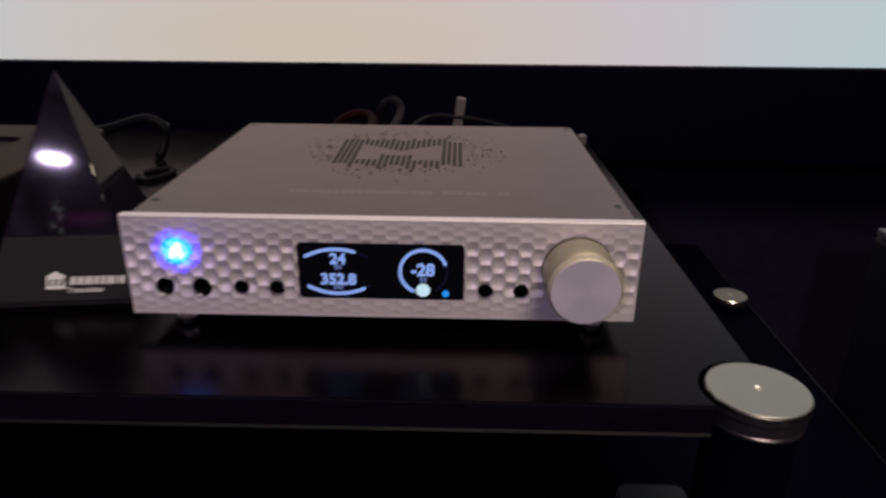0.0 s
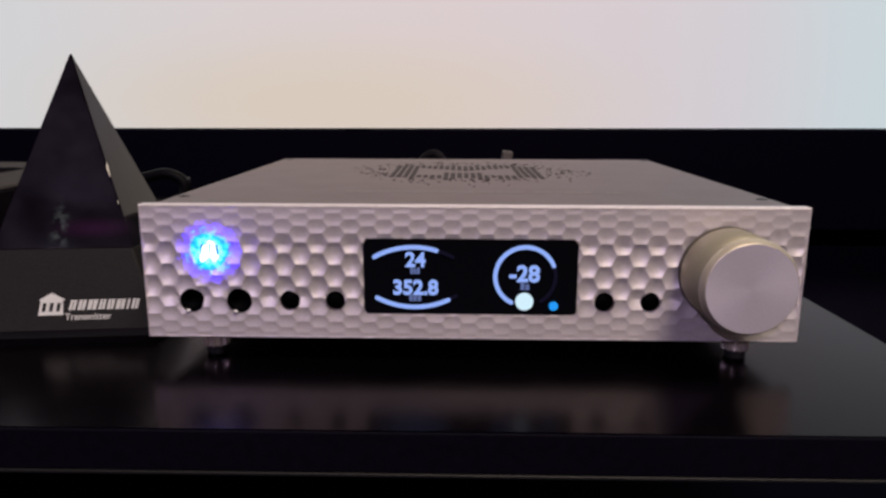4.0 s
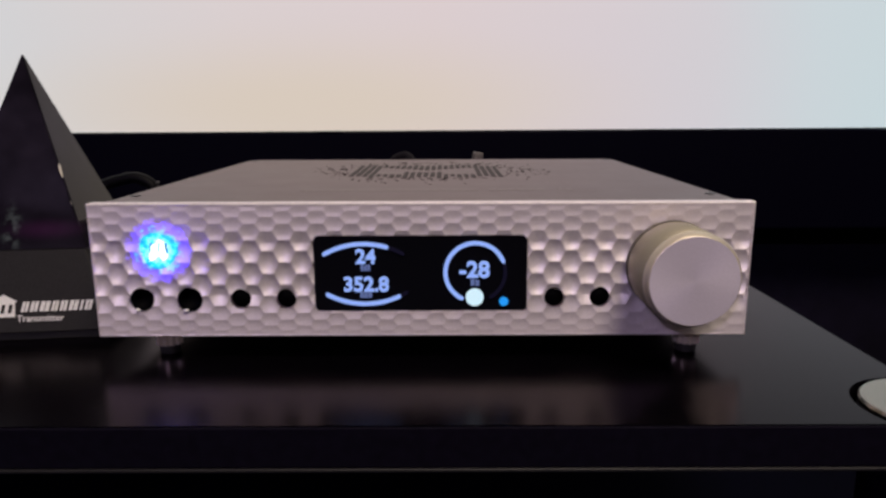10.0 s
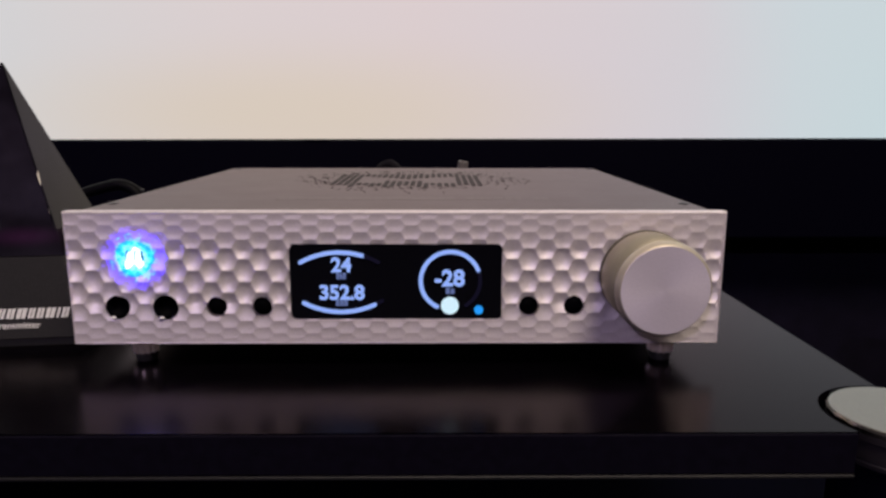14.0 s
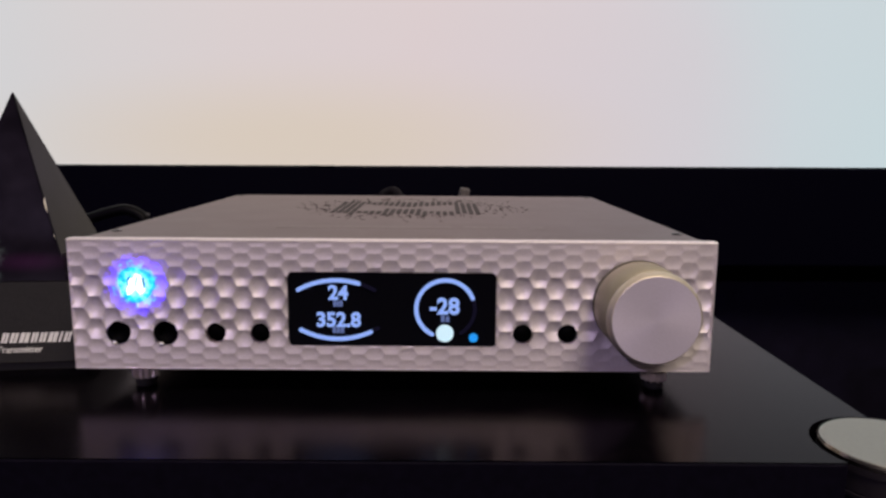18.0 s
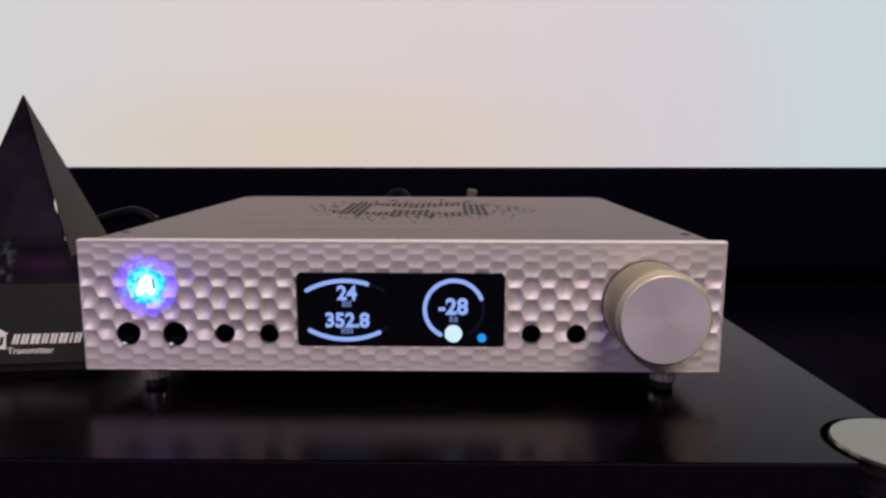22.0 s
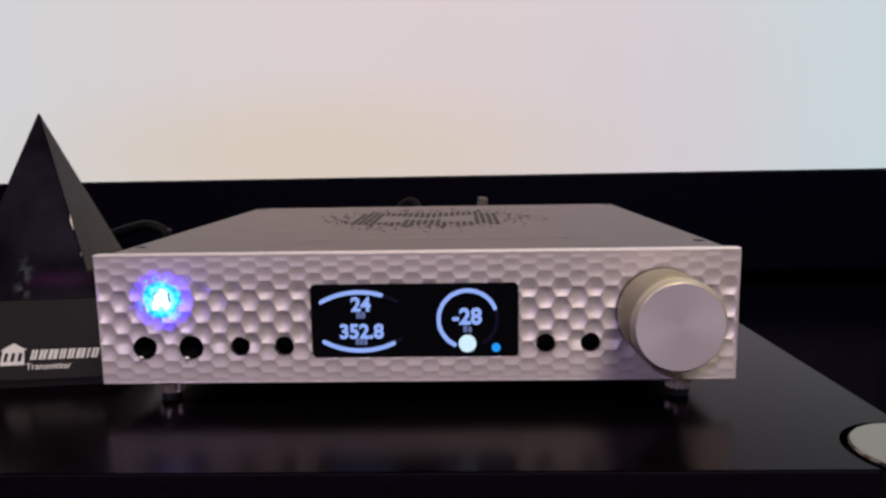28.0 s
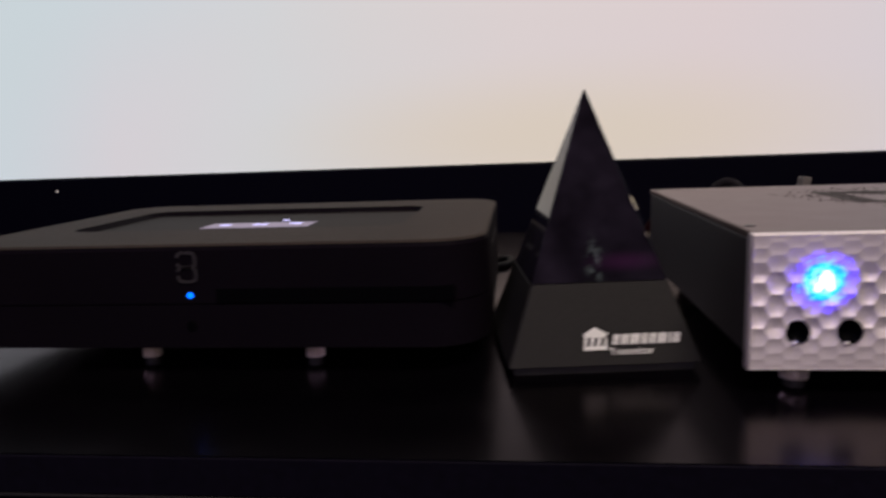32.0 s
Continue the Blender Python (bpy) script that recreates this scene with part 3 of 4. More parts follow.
def relief(x, z):
    """Depth of the hexagon-packed hollows of the front plate; they flatten towards the upper and lower edges."""
    best, cell = 9.0, None
    h, crowd = stretched(z)
    c = round((x + 0.00056) / COL)
    for i in (c - 1, c, c + 1):
        off = -0.00125 + (0.5 * ROW if i % 2 else 0.0)
        j = round((h - off) / ROW)
        for k in (j - 1, j, j + 1):
            d = math.hypot(x + 0.00056 - i * COL, (h - off - k * ROW) * 1.1547 * COL / ROW)
            if d < best:
                best, cell = d, (i, k)
    return 0.00130 * max(0.0, 1.0 - (best / 0.0038) ** 2) / crowd ** 2.6, cell


def front_plate(amp):
    nx, nz = 438, 90
    xs = np.linspace(-PX + 0.0004, PX - 0.0004, nx + 1)
    zs = np.linspace(Z0 + 0.0004, Z1 - 0.0004, nz + 1)
    bm = bmesh.new()
    grid = {}

    def inside(x, z, grow=0.0):
        if any((x - hx) ** 2 + (z - hz) ** 2 < (hr + grow) ** 2 for hx, hz, hr in HOLES):
            return True
        dx, dz = max(SCR[0] + 0.0018 - x, x - SCR[1] + 0.0018, 0.0), max(SCR[2] + 0.0018 - z, z - SCR[3] + 0.0018, 0.0)
        return math.hypot(dx, dz) < 0.0018 + grow

    def vert(i, k):
        if (i, k) not in grid:
            x, z = float(xs[i]), float(zs[k])
            for hx, hz, hr in HOLES:
                d = math.hypot(x - hx, z - hz)
                if hr - 0.0004 < d < hr + 0.0006 and d > 0:
                    x, z = hx + (x - hx) * hr / d, hz + (z - hz) * hr / d
            rim = i in (0, nx) or k in (0, nz)
            grid[i, k] = bm.verts.new((x, 0.0 if rim else relief(x, z)[0], z))
        return grid[i, k]

    for i in range(nx):
        for k in range(nz):
            mx, mz = (xs[i] + xs[i + 1]) / 2, (zs[k] + zs[k + 1]) / 2
            if not inside(mx, mz):
                bm.faces.new((vert(i, k), vert(i + 1, k), vert(i + 1, k + 1), vert(i, k + 1)))
    # a chamfer round the plate and its thickness behind
    ring = [(i, 0) for i in range(nx)] + [(nx, k) for k in range(nz)] + [(i, nz) for i in range(nx, 0, -1)] + [(0, k) for k in range(nz, 0, -1)]
    rows = [[vert(*r) for r in ring]]
    for grow, y in ((0.0004, 0.0005), (0.0004, 0.0046)):
        row = []
        for v in rows[0]:
            x, z = v.co.x, v.co.z
            row.append(bm.verts.new((PX * (1 if x > 0 else -1) if abs(x) > PX - 0.0008 else x, y, Z0 if z < Z0 + 0.0008 else Z1 if z > Z1 - 0.0008 else z)))
        rows.append(row)
    n = len(ring)
    for a, b in zip(rows, rows[1:]):
        for q in range(n):
            bm.faces.new((a[q], b[q], b[(q + 1) % n], a[(q + 1) % n]))
    bm.faces.new(rows[-1])
    bmesh.ops.recalc_face_normals(bm, faces=bm.faces[:])
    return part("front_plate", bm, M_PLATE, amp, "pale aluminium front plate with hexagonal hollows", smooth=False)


def display(plate):
    x0, x1, z0, z1 = SCR
    d = part("display", prism(rounded(x0 + 0.0002, x1 - 0.0002, z0 + 0.0002, z1 - 0.0002, 0.0018), 0.0004, 0.0030), M_GLASS_BLACK, plate, "black glass display, lit in blue-white")
    f = -0.0001
    lettering("24", 0.0068, M_GLYPH, d, "readout", pose(-0.0185, f, 0.0368) @ UPRIGHT)
    lettering("352.8", 0.0069, M_GLYPH, d, "readout", pose(-0.0185, f, 0.0273) @ UPRIGHT)
    lettering("-28", 0.0077, M_GLYPH, d, "readout", pose(0.0178, f, 0.0322) @ UPRIGHT)

    def small(cx, cz, w, n):
        step = w / n
        for k in range(n):
            part("small_print", block(cx - w / 2 + k * step + step * 0.1, cx - w / 2 + (k + 1) * step - step * 0.1, f - 0.0002, f + 0.0002,
                                      cz - 0.0009, cz + (0.0009 if k % 2 else 0.0013)), M_GLYPH_SMALL, d)

    small(-0.0186, 0.0331, 0.0033, 3), small(-0.0186, 0.0238, 0.0042, 3), small(0.0180, 0.0279, 0.0032, 2)
    r = 0.0269
    part("gauge_arc", arc_band(-0.0191, 0.0413 - r, r, 119, 73.5, 0.0014, f - 0.0002, f + 0.0002), M_GLYPH, d)
    part("gauge_track", arc_band(-0.0191, 0.0413 - r, r, 71, 61, 0.0012, f - 0.0001, f + 0.0002), M_GLYPH_DIM, d)
    part("gauge_arc", arc_band(-0.0188, 0.0208 + r, r, 242, 295, 0.0014, f - 0.0002, f + 0.0002), M_GLYPH, d)
    part("gauge_track", arc_band(-0.0188, 0.0208 + r, r, 297.5, 301, 0.0012, f - 0.0001, f + 0.0002), M_GLYPH_DIM, d)
    part("dial_arc", arc_band(0.0181, 0.0315, 0.0100, 243, 22, 0.0014, f - 0.0002, f + 0.0002, 70), M_GLYPH, d)
    part("dial_track", arc_band(0.0181, 0.0315, 0.0100, 16, -58, 0.0012, f - 0.0001, f + 0.0002), M_GLYPH_DIM, d)
    part("dial_disc", lathe([(0.0030, 0), (0.0030, 0.0004)], 32, pose(0.0179, f, 0.0230, 90)), M_DISC, d, "white round mark")
    part("input_dot", lathe([(0.0015, 0), (0.0015, 0.0004)], 24, pose(0.0277, f, 0.0215, 90)), M_DOT, d, "small blue dot")


def sockets(plate):
    for k, (hx, hz, hr) in enumerate(HOLES):
        at = pose(hx, 0, hz, 90)
        if k < 2:
            s = part("headphone_socket", lathe([(hr * 0.97, -0.0044), (hr * 0.97, -0.0010), (hr * 0.80, -0.0014), (hr * 0.78, -0.0041), (0, -0.0041)], 36, at), M_VOID, plate, "dark headphone socket", smooth=True)
            # a glint low in the socket, added as a small pale bead
            bm = bmesh.new()
            bmesh.ops.create_uvsphere(bm, u_segments=14, v_segments=8, radius=0.00066)
            bmesh.ops.transform(bm, verts=bm.verts[:], matrix=pose(hx - hr * 0.30, -0.0002, hz - hr * 0.80) @ Matrix.Diagonal((1.35, 1.0, 0.8, 1.0)))
            part("socket_glint", bm, M_SOCKET_GLINT, s, "glint in the socket, added as a pale bead", smooth=True)
        else:
            b = part("push_button", lathe([(hr * 0.98, -0.0044), (hr * 0.98, -0.0024), (hr * 0.86, -0.0018), (0, -0.0016)], 36, at), M_VOID, plate, "small round black button", smooth=True)


def logo_light(plate):
    """The mark's glow, painted as emissive skins over the plate: cyan in the middle, violet in the outer hollows."""
    cx, cz, g = -0.0872, 0.0393, 0.0004
    core, halo = bmesh.new(), {}
    for i in range(-30, 31):
        for k in range(-30, 31):
            quad = [(cx + (i + a) * g, cz + (k + b) * g) for a, b in ((0, 0), (1, 0), (1, 1), (0, 1))]
            mx, mz = cx + (i + 0.5) * g, cz + (k + 0.5) * g
            r = math.hypot(mx - cx, mz - cz)
            cell = relief(mx, mz)[1]
            if r < 0.0062 + 0.0004 * math.sin(3 * math.atan2(mz - cz, mx - cx) + 0.8):
                bm = core
            elif r < 0.0106 + 1.2 * relief(mx, mz)[0]:
                bm = halo.setdefault(cell, bmesh.new())
            else:
                continue
            bm.faces.new([bm.verts.new((x, relief(x, z)[0] - 0.00025, z)) for x, z in quad])
    # added lamp floating before the plate, throwing the mark's blue onto it
    lamp = bpy.data.lights.new("logo_fill_lamp", "POINT")
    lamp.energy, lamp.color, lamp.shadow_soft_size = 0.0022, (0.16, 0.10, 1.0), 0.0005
    new("logo_fill_lamp", lamp).location = (cx, -0.007, cz)
    led = part("logo_light", core, M_LED, plate, "glowing cyan-blue light in the front plate")
    for bm in halo.values():
        if len(bm.faces) < 5:
            bm.free()
            continue
        bmesh.ops.remove_doubles(bm, verts=bm.verts[:], dist=1e-6)
        part("lit_hollow", bm, M_HALO, led, "violet-lit hollow", smooth=True)
    for mx, mz, rx, rz, lean in ((-0.0015, -0.0006, 0.0014, 0.0028, 0.22), (0.0014, 0.0003, 0.0016, 0.0034, -0.20)):
        pts = []
        for k in range(20):
            u = 2 * math.pi * k / 20
            x, z = rx * math.cos(u), rz * math.sin(u) * (1.0 + 0.12 * math.cos(3 * u))
            pts.append((cx + mx + x + lean * z, cz + mz + z))
        part("mark", prism(pts, -0.0006, 0.0003), M_LED_CORE, led, "white-hot plain mark")
    for x, z, lean in ((-0.0026, 0.0010, 0.0005), (0.0002, 0.0012, 0.0006), (0.0030, 0.0008, -0.0004)):
        pts = [(x - 0.00018, z - 0.0017), (x + 0.00018, z - 0.0017), (x + 0.00024 + lean, z + 0.0017), (x - 0.00024 + lean, z + 0.0017)]
        part("slit", prism([(cx + p, cz + q) for p, q in pts], -0.0008, 0.0003), M_LED_SLIT, led, "thin darker slit")


def knob(amp):
    k = part("volume_knob", lathe([(0.0110, 0.0024), (0.0149, 0.0025), (0.0151, 0.0029), (0.0151, 0.0200)], 96), M_KNOB_SIDE, amp, "large turned aluminium volume knob", smooth=True)
    k.matrix_local = pose(0.0833, 0, 0.0338, 90)
    # the shade where knob meets plate is added as a dark ring
    part("shade_ring", lathe([(0.0151, 0.0002), (0.0152, 0.0004), (0.0152, 0.0019), (0.0140, 0.0023)], 96), M_KNOB_SHADE, k, "shade at the foot of the knob, drawn as a dark ring")
    part("knob_gap", lathe([(0.0138, -0.0012), (0.0138, 0.0023)], 64), M_VENT, k, "dark gap behind the knob")
    part("knob_chamfer", lathe([(0.0151, 0.0201), (0.0150, 0.0205), (0.0141, 0.0223), (0.0139, 0.0225)], 96), M_CHAMFER, k, "chamfered rim of the knob, its highlight put into the colour", smooth=True)
    part("knob_face", lathe([(0.01385, 0.0215), (0.0138, 0.0227), (0, 0.0227)], 96), M_KNOB, k)


def foot(parent, x, y, z_top, r=0.0052):
    h = z_top
    ribs = [(r * (1.0 if k % 4 < 2 else 0.82) * math.cos(2 * math.pi * k / 48), r * (1.0 if k % 4 < 2 else 0.82) * math.sin(2 * math.pi * k / 48)) for k in range(48)]
    bm = slab(ribs, h * 0.30, h * 0.72)
    bm.transform(pose(x, y, 0))
    f = part("foot", bm, M_FOOT, parent, "ribbed metal foot")
    part("foot_stem", lathe([(r * 0.84, h * 0.725), (r * 0.84, h + 0.001)], 24, pose(x, y, 0)), M_STEEL, f)
    part("pad", lathe([(r * 0.72, 0.0), (r * 0.78, 0.0008), (r * 0.78, h * 0.26)], 24, pose(x, y, 0)), M_RUBBER, f)


def top_vents(cover):
    z = Z1 - 0.0004
    cx, cy = -0.0006, 0.116
    rnd = random.Random(5)
    mark = [(-0.0227, -0.018), (-0.0230, 0.018), (0.0, 0.0030), (0.0215, 0.018), (0.0227, -0.018), (0.0092, -0.018), (0.0092, -0.0055),
            (0.0, -0.0090), (-0.0105, -0.0055), (-0.0105, -0.018)]

    def in_mark(x, y):
        hit = False
        for (ax, ay), (bx, by) in zip(mark, mark[1:] + mark[:1]):
            if (ay > y) != (by > y) and x < (bx - ax) * (y - ay) / (by - ay) + ax:
                hit = not hit
        return hit

    def slot(name, x0, x1, y0, y1):
        bm = block(cx + x0, cx + x1, cy + y0, cy + y1, z - 0.0004, z + 0.0002)
        part(name, bm, M_SLOT, cover)

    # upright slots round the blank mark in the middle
    step = 0.0031
    for i in range(-11, 12):
        x = i * step
        ends = 0.0008 * max(0, abs(i) - 6)
        lo, hi = -0.0285 + ends + rnd.uniform(-0.006, 0.003), 0.0315 - ends + rnd.uniform(-0.003, 0.004)
        run, y = None, lo
        while y <= hi + 1e-9:
            free = not (in_mark(x, y) or in_mark(x - 0.0012, y) or in_mark(x + 0.0012, y))
            if free and run is None:
                run = y
            if run is not None and (not free or y + 0.001 > hi):
                if y - run > 0.0015:
                    slot("vent_slot", x - 0.00106, x + 0.00106, run, y)
                run = None
            y += 0.001
    # loose square holes that thin out around
    made = 0
    while made < 240:
        a, r = rnd.uniform(0, 2 * math.pi), 0.036 + abs(rnd.gauss(0, 0.0105))
        x, y = r * 1.08 * math.cos(a), r * 0.98 * math.sin(a) + 0.003
        if r < 0.064 and not (abs(x) < 0.0355 and -0.0325 < y < 0.0345):
            s, tall = rnd.choice((0.00025, 0.00035, 0.00045, 0.0006)), rnd.choice((1.0, 1.0, 1.8))
            slot("vent_hole", x - s, x + s, y - s * tall, y + s * tall)
            made += 1


def amplifier():
    amp = thing("headphone_amplifier", "silver aluminium headphone amplifier with hexagon-dimpled front standing on the black shelf", "amplifier")
    plate = front_plate(amp)
    display(plate), sockets(plate), logo_light(plate), knob(amp)
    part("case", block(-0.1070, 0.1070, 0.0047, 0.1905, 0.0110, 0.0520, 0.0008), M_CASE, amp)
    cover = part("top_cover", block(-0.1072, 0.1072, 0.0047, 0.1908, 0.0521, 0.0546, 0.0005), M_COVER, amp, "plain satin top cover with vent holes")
    top_vents(cover)
    for x in (-0.1035, 0.1035):
        for y in (0.0235, 0.1845):
            part("screw", lathe([(0.0019, 0.0540), (0.0019, 0.0549), (0.0009, 0.0549), (0.0008, 0.0545), (0, 0.0545)], 16, pose(x, y, 0)), M_SCREW, cover)
    # a printed line of small letters, too small to read
    rnd = random.Random(3)
    for x0, x1, n in ((-0.0472, 0.0210, 19), (0.0248, 0.0470, 6), (0.0510, 0.0570, 2)):
        step = (x1 - x0) / n
        for k in range(n):
            w = step * rnd.uniform(0.70, 0.92)
            part("print_bar", block(x0 + k * step, x0 + k * step + w, 0.0356, 0.0422, 0.0544, 0.05467), M_PRINT, cover)
    for sx in (-0.0908, 0.0942):
        for y in (0.0118, 0.168):
            foot(amp, sx, y, 0.0105, 0.0046)
    # rear sockets
    for x, m in ((-0.072, M_STEEL), (-0.045, M_STEEL), (0.100, M_STEEL)):
        part("rear_socket", lathe([(0.0048, 0), (0.0048, 0.010), (0.003, 0.0105), (0, 0.0105)], 24, pose(x, 0.1906, 0.040, -90)), m, amp)


amplifier()


# ---- the black pyramid ----
def pyramid():
    a = 0.0363
    h0, h1, top = 0.0040, 0.0330, 0.1075
    py = thing("pyramid_transmitter", "glossy black pyramid transmitter with a matt lettered base on the shelf", "transmitter", (-0.158, 0.0575, 0), 7.0)

    def half(z):
        return a * (top - z) / (top - h0)

    def frustum(z0, z1, r0, r1, bevel):
        bm = bmesh.new()
        lo = [bm.verts.new((sx * r0, sy * r0, z0)) for sx, sy in ((-1, -1), (1, -1), (1, 1), (-1, 1))]
        hi = [bm.verts.new((sx * r1, sy * r1, z1)) for sx, sy in ((-1, -1), (1, -1), (1, 1), (-1, 1))]
        bm.faces.new(lo[::-1]), bm.faces.new(hi)
        for k in range(4):
            bm.faces.new((lo[k], lo[(k + 1) % 4], hi[(k + 1) % 4], hi[k]))
        if bevel:
            bmesh.ops.bevel(bm, geom=[e for e in bm.edges if abs(e.verts[0].co.z - e.verts[1].co.z) > 0.001], offset=bevel, segments=3, profile=0.5, affect="EDGES")
        bmesh.ops.recalc_face_normals(bm, faces=bm.faces[:])
        return bm

    base = part("base", frustum(h0, h1, half(h0), half(h1), 0.0012), M_PYR_BASE, py, "matt black textured base")
    hood = part("hood", frustum(h1 + 0.0003, top - 0.0012, half(h1 + 0.0003) - 0.0002, half(top - 0.0012) - 0.0002, 0.0007), M_PYR, py, "glossy smoked acrylic upper part")
    part("foot_plate", block(-0.034, 0.034, -0.034, 0.034, 0.0, h0 - 0.0002, 0.0008), M_RUBBER, py)
    # glints on the upright edge, added as pale slivers on a facet facing up
    facet = Matrix.Rotation(radians(-7.0), 3, "Z") @ Vector((0.29, -0.79, 0.55)).normalized()
    along = Vector((-a, a, top - h0)).normalized()
    along = (along - facet * along.dot(facet)).normalized()
    across = facet.cross(along)
    for z, long, wide in ((0.0638, 0.0056, 0.00036), (0.0505, 0.0022, 0.00007)):
        bm = bmesh.new()
        mid = Vector((half(z) - 0.00055, -half(z) + 0.00055, z))
        front_ring, back_ring = [], []
        for k in range(12):
            u = 2 * math.pi * k / 12
            p = mid + along * (long * math.cos(u)) + across * (wide * math.sin(u) * (1.0 + 0.3 * math.sin(3 * u)))
            front_ring.append(bm.verts.new(p + facet * 0.0002)), back_ring.append(bm.verts.new(p - facet * 0.0006))
        bm.faces.new(front_ring), bm.faces.new(back_ring[::-1])
        for k in range(12):
            bm.faces.new((front_ring[k], back_ring[k], back_ring[(k + 1) % 12], front_ring[(k + 1) % 12]))
        bmesh.ops.recalc_face_normals(bm, faces=bm.faces[:])
        part("edge_glint", bm, M_GLINT, hood, "glint on the acrylic edge, added as a pale sliver")
    tilt = math.degrees(math.atan2(a, top - h0))
    front = pose(0, -half(h0), h0, 90 - tilt)  # the sloping front, with x along it and y up it

    def small(p):
        return -0.0084 + (p[0] + 0.0074) * 0.86, 0.0056 + (p[1] - 0.0062) * 0.9

    def on_front(pts, name, label=""):
        bm = prism([small(p) for p in pts], -0.0002, 0.0002)
        bm.transform(front @ pose(0, 0, 0, -90))
        part(name, bm, M_WHITE, base, label)

    hx, hy = -0.0012, 0.0062
    on_front([(hx - 0.0056, hy), (hx + 0.0048, hy), (hx + 0.0044, hy + 0.0062), (hx + 0.0056, hy + 0.0064), (hx - 0.0002, hy + 0.0094), (hx - 0.0058, hy + 0.0064), (hx - 0.0048, hy + 0.0062)], "house_mark", "plain white house-shaped mark")
    for k in range(3):
        x = hx - 0.0042 + 0.0030 * k
        bm = prism([small(p) for p in ((x, hy + 0.0016), (x + 0.0014, hy + 0.0016), (x + 0.0020, hy + 0.0052), (x + 0.0006, hy + 0.0052))], -0.0004, -0.0001)
        bm.transform(front @ pose(0, 0, 0, -90))
        part("house_mark_bar", bm, M_PYR_BASE, base)
    x = 0.0058
    for w in (0.0030, 0.0034, 0.0042, 0.0029, 0.0031, 0.0040, 0.0014, 0.0032):
        lean, y0, y1 = 0.0010, hy + 0.0020, hy + 0.0062
        # each sign of the maker's word is one or two plain slanted bars
        bars = 1 if w < 0.002 else 2
        for k in range(bars):
            x0 = x + k * w / bars
            x1 = x0 + w / bars - 0.00042
            on_front([(x0, y0), (x1, y0), (x1 + lean, y1), (x0 + lean, y1)], "word_bar")
        x += w + 0.0006
    lettering("Transmitter", 0.00345, M_WHITE, base, "caption", front @ pose(0.0100, hy - 0.0014, 0.0001), 0.0001, "white printed caption", 0.008)


pyramid()


# ---- the black streamer ----
def streamer():
    sx, sy = -0.309, 0.020
    st = thing("music_streamer", "matt black music streamer with a recessed touch panel on metal feet", "streamer", (sx, sy, 0))
    hw, dep, z0, z1 = 0.112, 0.167, 0.0115, 0.0523
    groove = 0.0290
    lower = slab(rounded(-hw, hw, 0, dep, 0.022, 10), z0, groove - 0.0003)
    outer, inner = rounded(-hw, hw, 0, dep, 0.022, 10), rounded(-0.083, 0.073, 0.046, 0.131, 0.010, 10)
    def skin(rows, floor=False, lid=False):
        bm = bmesh.new()
        rings = [[bm.verts.new((x, y, z)) for x, y in o] for o, z in rows]
        n = len(rings[0])
        for a, b in zip(rings, rings[1:]):
            for k in range(n):
                bm.faces.new((a[k], a[(k + 1) % n], b[(k + 1) % n], b[k]))
        if floor:
            bm.faces.new(rings[0][::-1])
        if lid:
            bm.faces.new(rings[-1])
        bmesh.ops.recalc_face_normals(bm, faces=bm.faces[:])
        return bm

    shoulder = rounded(-hw + 0.0006, hw - 0.0006, 0.0006, dep - 0.0006, 0.0215, 10)
    upper = skin([(outer, groove + 0.0003), (outer, z1 - 0.0022), (shoulder, z1 - 0.0008), (shoulder, z1 - 0.0038)], True, True)
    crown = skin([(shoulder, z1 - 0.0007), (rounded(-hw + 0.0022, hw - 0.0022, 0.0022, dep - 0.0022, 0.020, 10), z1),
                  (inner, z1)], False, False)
    recess = skin([(inner, z1), (rounded(-0.0805, 0.0705, 0.0485, 0.1285, 0.008, 10), z1 - 0.0034)], False, False)
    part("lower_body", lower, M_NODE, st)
    part("disc_slot", block(0.008, hw - 0.012, -0.0004, 0.004, groove + 0.0006, groove + 0.0060), M_VOID, st, "dark slot in the front")
    part("groove", slab(rounded(-hw + 0.0015, hw - 0.0015, 0.0015, dep - 0.0015, 0.0205, 10), groove - 0.0002, groove + 0.0002), M_VOID, st)
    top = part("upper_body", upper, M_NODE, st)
    part("top_rim", crown, M_NODE_TOP, top, "top round a sunken panel, its brightness put into the colour")
    # the recess's shade is painted: its wall takes the sides' darker tone
    part("recess_wall", recess, M_NODE, top, "sloping wall of the recess, its shade put into the colour")
    panel = part("touch_panel", slab(rounded(-0.0805, 0.0705, 0.0485, 0.1285, 0.0075, 10), z1 - 0.0031, z1 - 0.0025), M_TOUCH_GLASS, st, "dark glass touch panel")
    part("lit_strip", block(-0.029, 0.024, 0.068, 0.086, z1 - 0.0024, z1 - 0.0022), M_TOUCH, panel, "pale lit strip")
    for x, y in ((-0.0205, 0.0765), (-0.0185, 0.0765), (-0.0035, 0.0765), (0.0005, 0.0765), (0.0145, 0.0785), (0.0170, 0.0785), (0.0060, 0.0925)):
        part("touch_key", lathe([(0.0018, z1 - 0.0021), (0.0018, z1 - 0.0018)], 16, pose(x, y, 0)), M_TOUCH_KEY, panel)
    # emblem: a plain looped mark
    def ribbon(path, w):
        side = []
        for k, (x, z) in enumerate(path):
            ax, az = path[max(k - 1, 0)]
            bx, bz = path[min(k + 1, len(path) - 1)]
            d = math.hypot(bx - ax, bz - az)
            side.append((-(bz - az) / d * w / 2, (bx - ax) / d * w / 2))
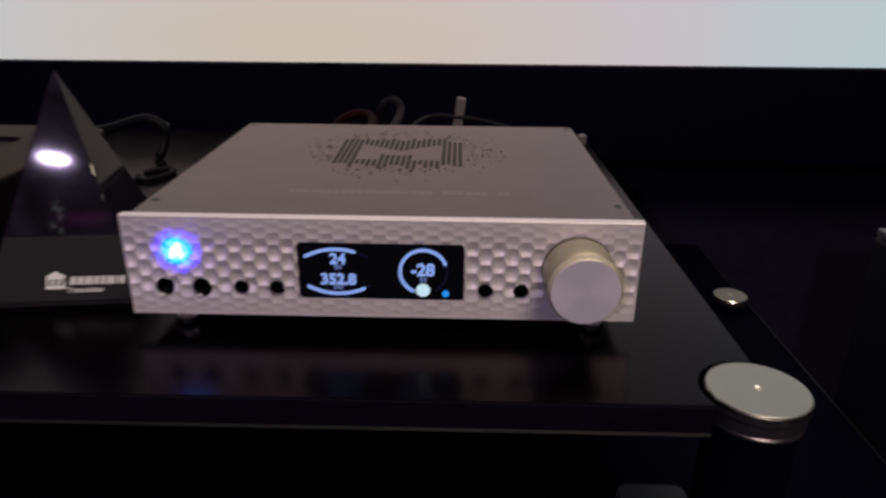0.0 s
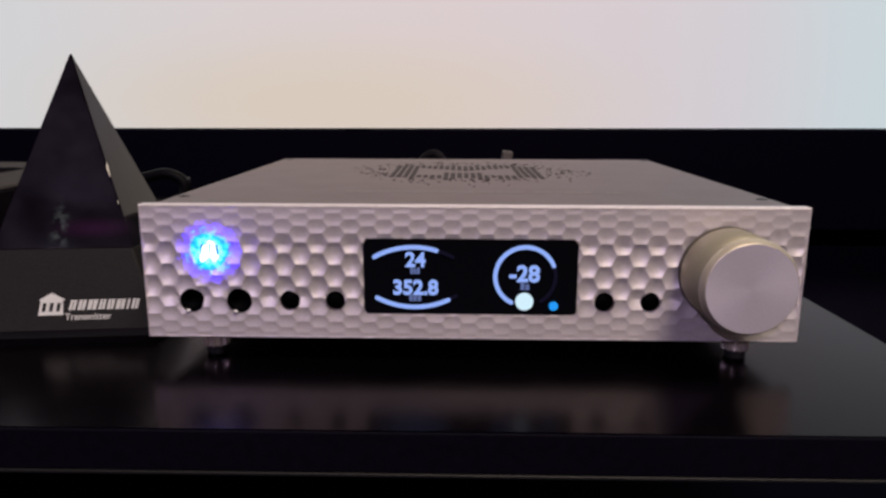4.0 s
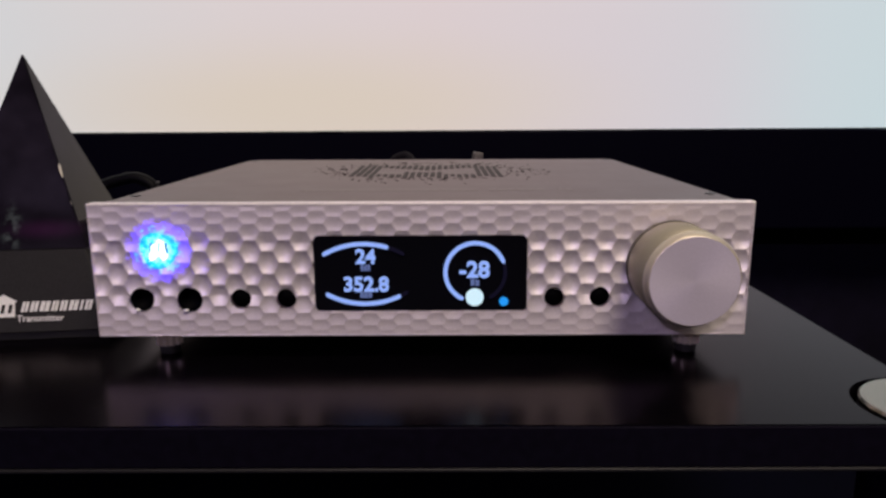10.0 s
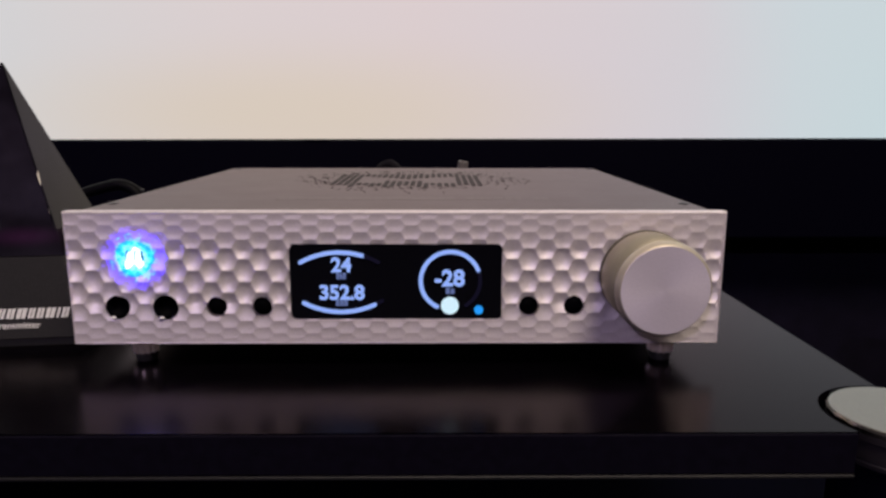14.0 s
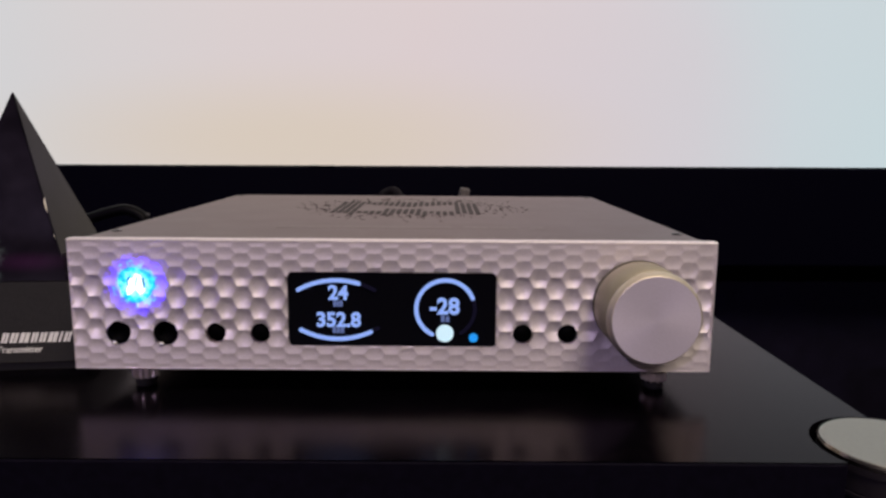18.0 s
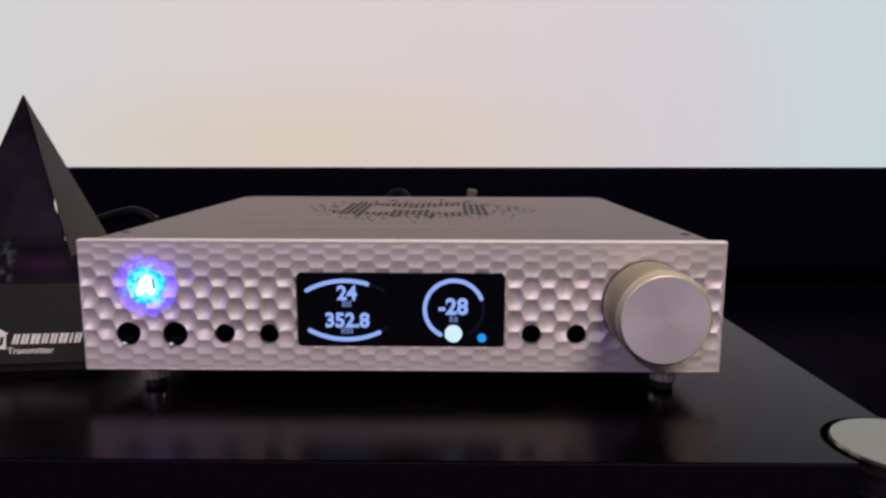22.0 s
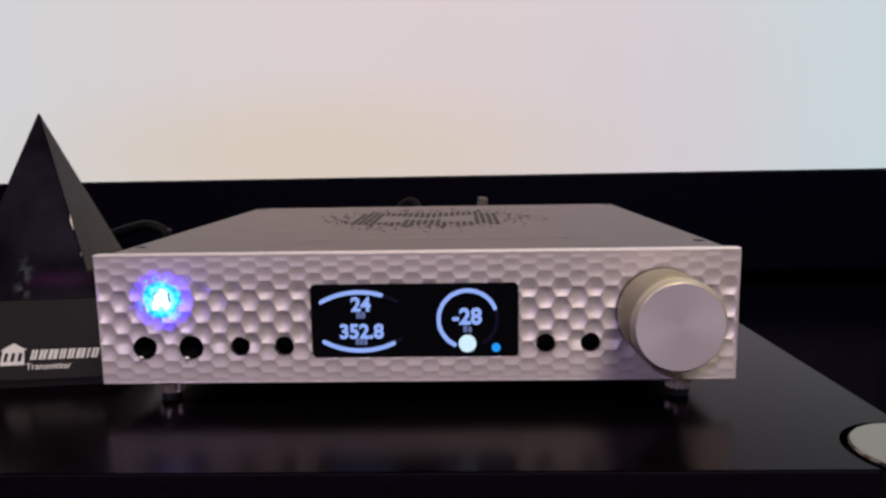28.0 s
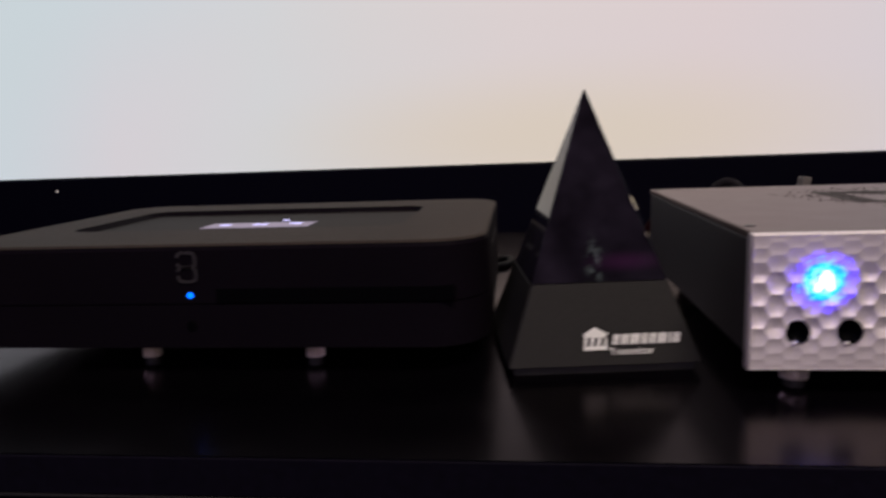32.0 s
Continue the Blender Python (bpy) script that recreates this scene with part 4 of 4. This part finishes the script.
        out = [(x + a, z + b) for (x, z), (a, b) in zip(path, side)] + [(x - a, z - b) for (x, z), (a, b) in zip(path[::-1], side[::-1])]
        return prism(out, -0.0005, -0.0001)

    for cz, a0, a1 in ((0.0464, 172, -166), (0.0407, 166, -178)):
        turns = [radians(a0 + (a1 - a0) * k / 40) for k in range(41)]
        way = [(-0.003 + math.copysign(0.0036 * abs(math.cos(a)) ** 0.55, math.cos(a)), cz + math.copysign(0.0028 * abs(math.sin(a)) ** 0.55, math.sin(a))) for a in turns]
        part("emblem_loop", ribbon(way, 0.0010), M_LOGO, top, "plain grey looped emblem")
    part("status_light", lathe([(0.0011, 0), (0.0010, 0.0005), (0, 0.0007)], 20, pose(-0.0025, 0, 0.0325, 90)), M_NODE_LED, top, "small blue light")
    part("infrared_eye", lathe([(0.0021, 0), (0.0019, 0.0004), (0, 0.0005)], 20, pose(-0.0030, 0, 0.0203, 90)), M_VOID, st)
    for x, y in ((-0.0288, 0.0150), (0.0412, 0.0150), (0.0, 0.125)):
        foot(st, x, y, 0.0120, 0.0039)
    for k in range(3):
        part("rear_label_bar", block(hw - 0.0005, hw + 0.0002, 0.060 + 0.02 * k, 0.072 + 0.02 * k, 0.040, 0.0425), M_LOGO, st)


streamer()


# ---- cables and plugs behind ----
def cables():
    def cable(name, pts, r, m, label):
        c = thing(name, label, "cable")
        part("cord", tube(pts, r), m, c, smooth=True)
        return c

    cable("grey_cable", [(-0.018, 0.192, 0.036), (-0.019, 0.24, 0.036), (-0.016, 0.31, 0.039), (-0.0185, 0.325, 0.0450), (-0.0255, 0.330, 0.0468), (-0.034, 0.334, 0.0380), (-0.041, 0.345, 0.0036)], 0.0035, M_CABLE_GREY, "grey cable arching out of the amplifier's back")
    cable("red_cable", [(-0.042, 0.192, 0.030), (-0.041, 0.24, 0.030), (-0.038, 0.30, 0.0325), (-0.046, 0.321, 0.0362), (-0.060, 0.325, 0.0340), (-0.074, 0.328, 0.024), (-0.086, 0.334, 0.0042)], 0.0040, M_CABLE_RED, "dark red cable behind the amplifier")
    cable("pale_cable", [(0.0300, 0.332, 0.0100), (0.034, 0.318, 0.0045), (0.050, 0.30, 0.0032), (0.075, 0.27, 0.0031), (0.09, 0.22, 0.0031)], 0.0030, M_CABLE_WHITE, "pale cable ending in a flat plug behind the amplifier")
    pg = thing("flat_plug", "pale flat plug standing on end behind the amplifier", "plug", (0.0285, 0.3325, 0.0009), 8)
    pg.matrix_world = pose(0.0285, 0.3325, 0.0009, 0, 8, 8)
    part("shell", block(-0.0038, 0.0038, -0.0042, 0.0042, 0.018, 0.0490, 0.0014), M_CABLE_WHITE, pg)
    part("strain_relief", lathe([(0.0042, 0.0), (0.0034, 0.017), (0.003, 0.0182)], 20), M_CABLE_WHITE, pg)
    cable("thin_grey_cable", [(-0.012, 0.192, 0.034), (-0.005, 0.28, 0.034), (0.006, 0.325, 0.0335), (0.022, 0.33, 0.0340), (0.055, 0.325, 0.0310), (0.085, 0.30, 0.026), (0.095, 0.25, 0.020), (0.10, 0.23, 0.0022)], 0.0018, M_CABLE_GREY, "thin grey cable lying behind the amplifier")
    cable("mains_cable", [(-0.50, 0.31, 0.005), (-0.42, 0.305, 0.012), (-0.353, 0.30, 0.0155), (-0.309, 0.30, 0.0190), (-0.265, 0.30, 0.0240), (-0.240, 0.30, 0.0310), (-0.225, 0.30, 0.0335), (-0.213, 0.30, 0.0270), (-0.2135, 0.298, 0.015), (-0.216, 0.29, 0.0045)], 0.0042, M_CABLE_BLACK, "thick black cable arching behind the pyramid")
    cable("grey_lead", [(-0.2204, 0.292, 0.0020), (-0.2184, 0.3, 0.0027), (-0.2136, 0.3, 0.0193), (-0.2090, 0.3, 0.0305)], 0.0017, M_LEAD, "thin grey lead hanging down behind the pyramid")
    cable("cable_loop", [(-0.2118, 0.2385, 0.0024), (-0.2093, 0.23, 0.0024), (-0.2027, 0.2284, 0.0024), (-0.1953, 0.2345, 0.0024), (-0.1907, 0.2454, 0.0024), (-0.1912, 0.2556, 0.0024), (-0.1966, 0.26, 0.0024), (-0.2041, 0.2565, 0.0024), (-0.2102, 0.2468, 0.0024)], 0.0023, M_CABLE_BLACK, "short black cable loop lying on the shelf")
    rp = thing("small_connector", "small pale connector at the amplifier's rear corner", "connector", (0.117, 0.2, 0.0), 0)
    part("stem", lathe([(0.0030, 0.0), (0.0026, 0.040), (0.0022, 0.041)], 16), M_CABLE_BLACK, rp)
    part("tip", lathe([(0.0026, 0.0412), (0.0034, 0.042), (0.0034, 0.047), (0.002, 0.048)], 16), M_CABLE_WHITE, rp)


cables()
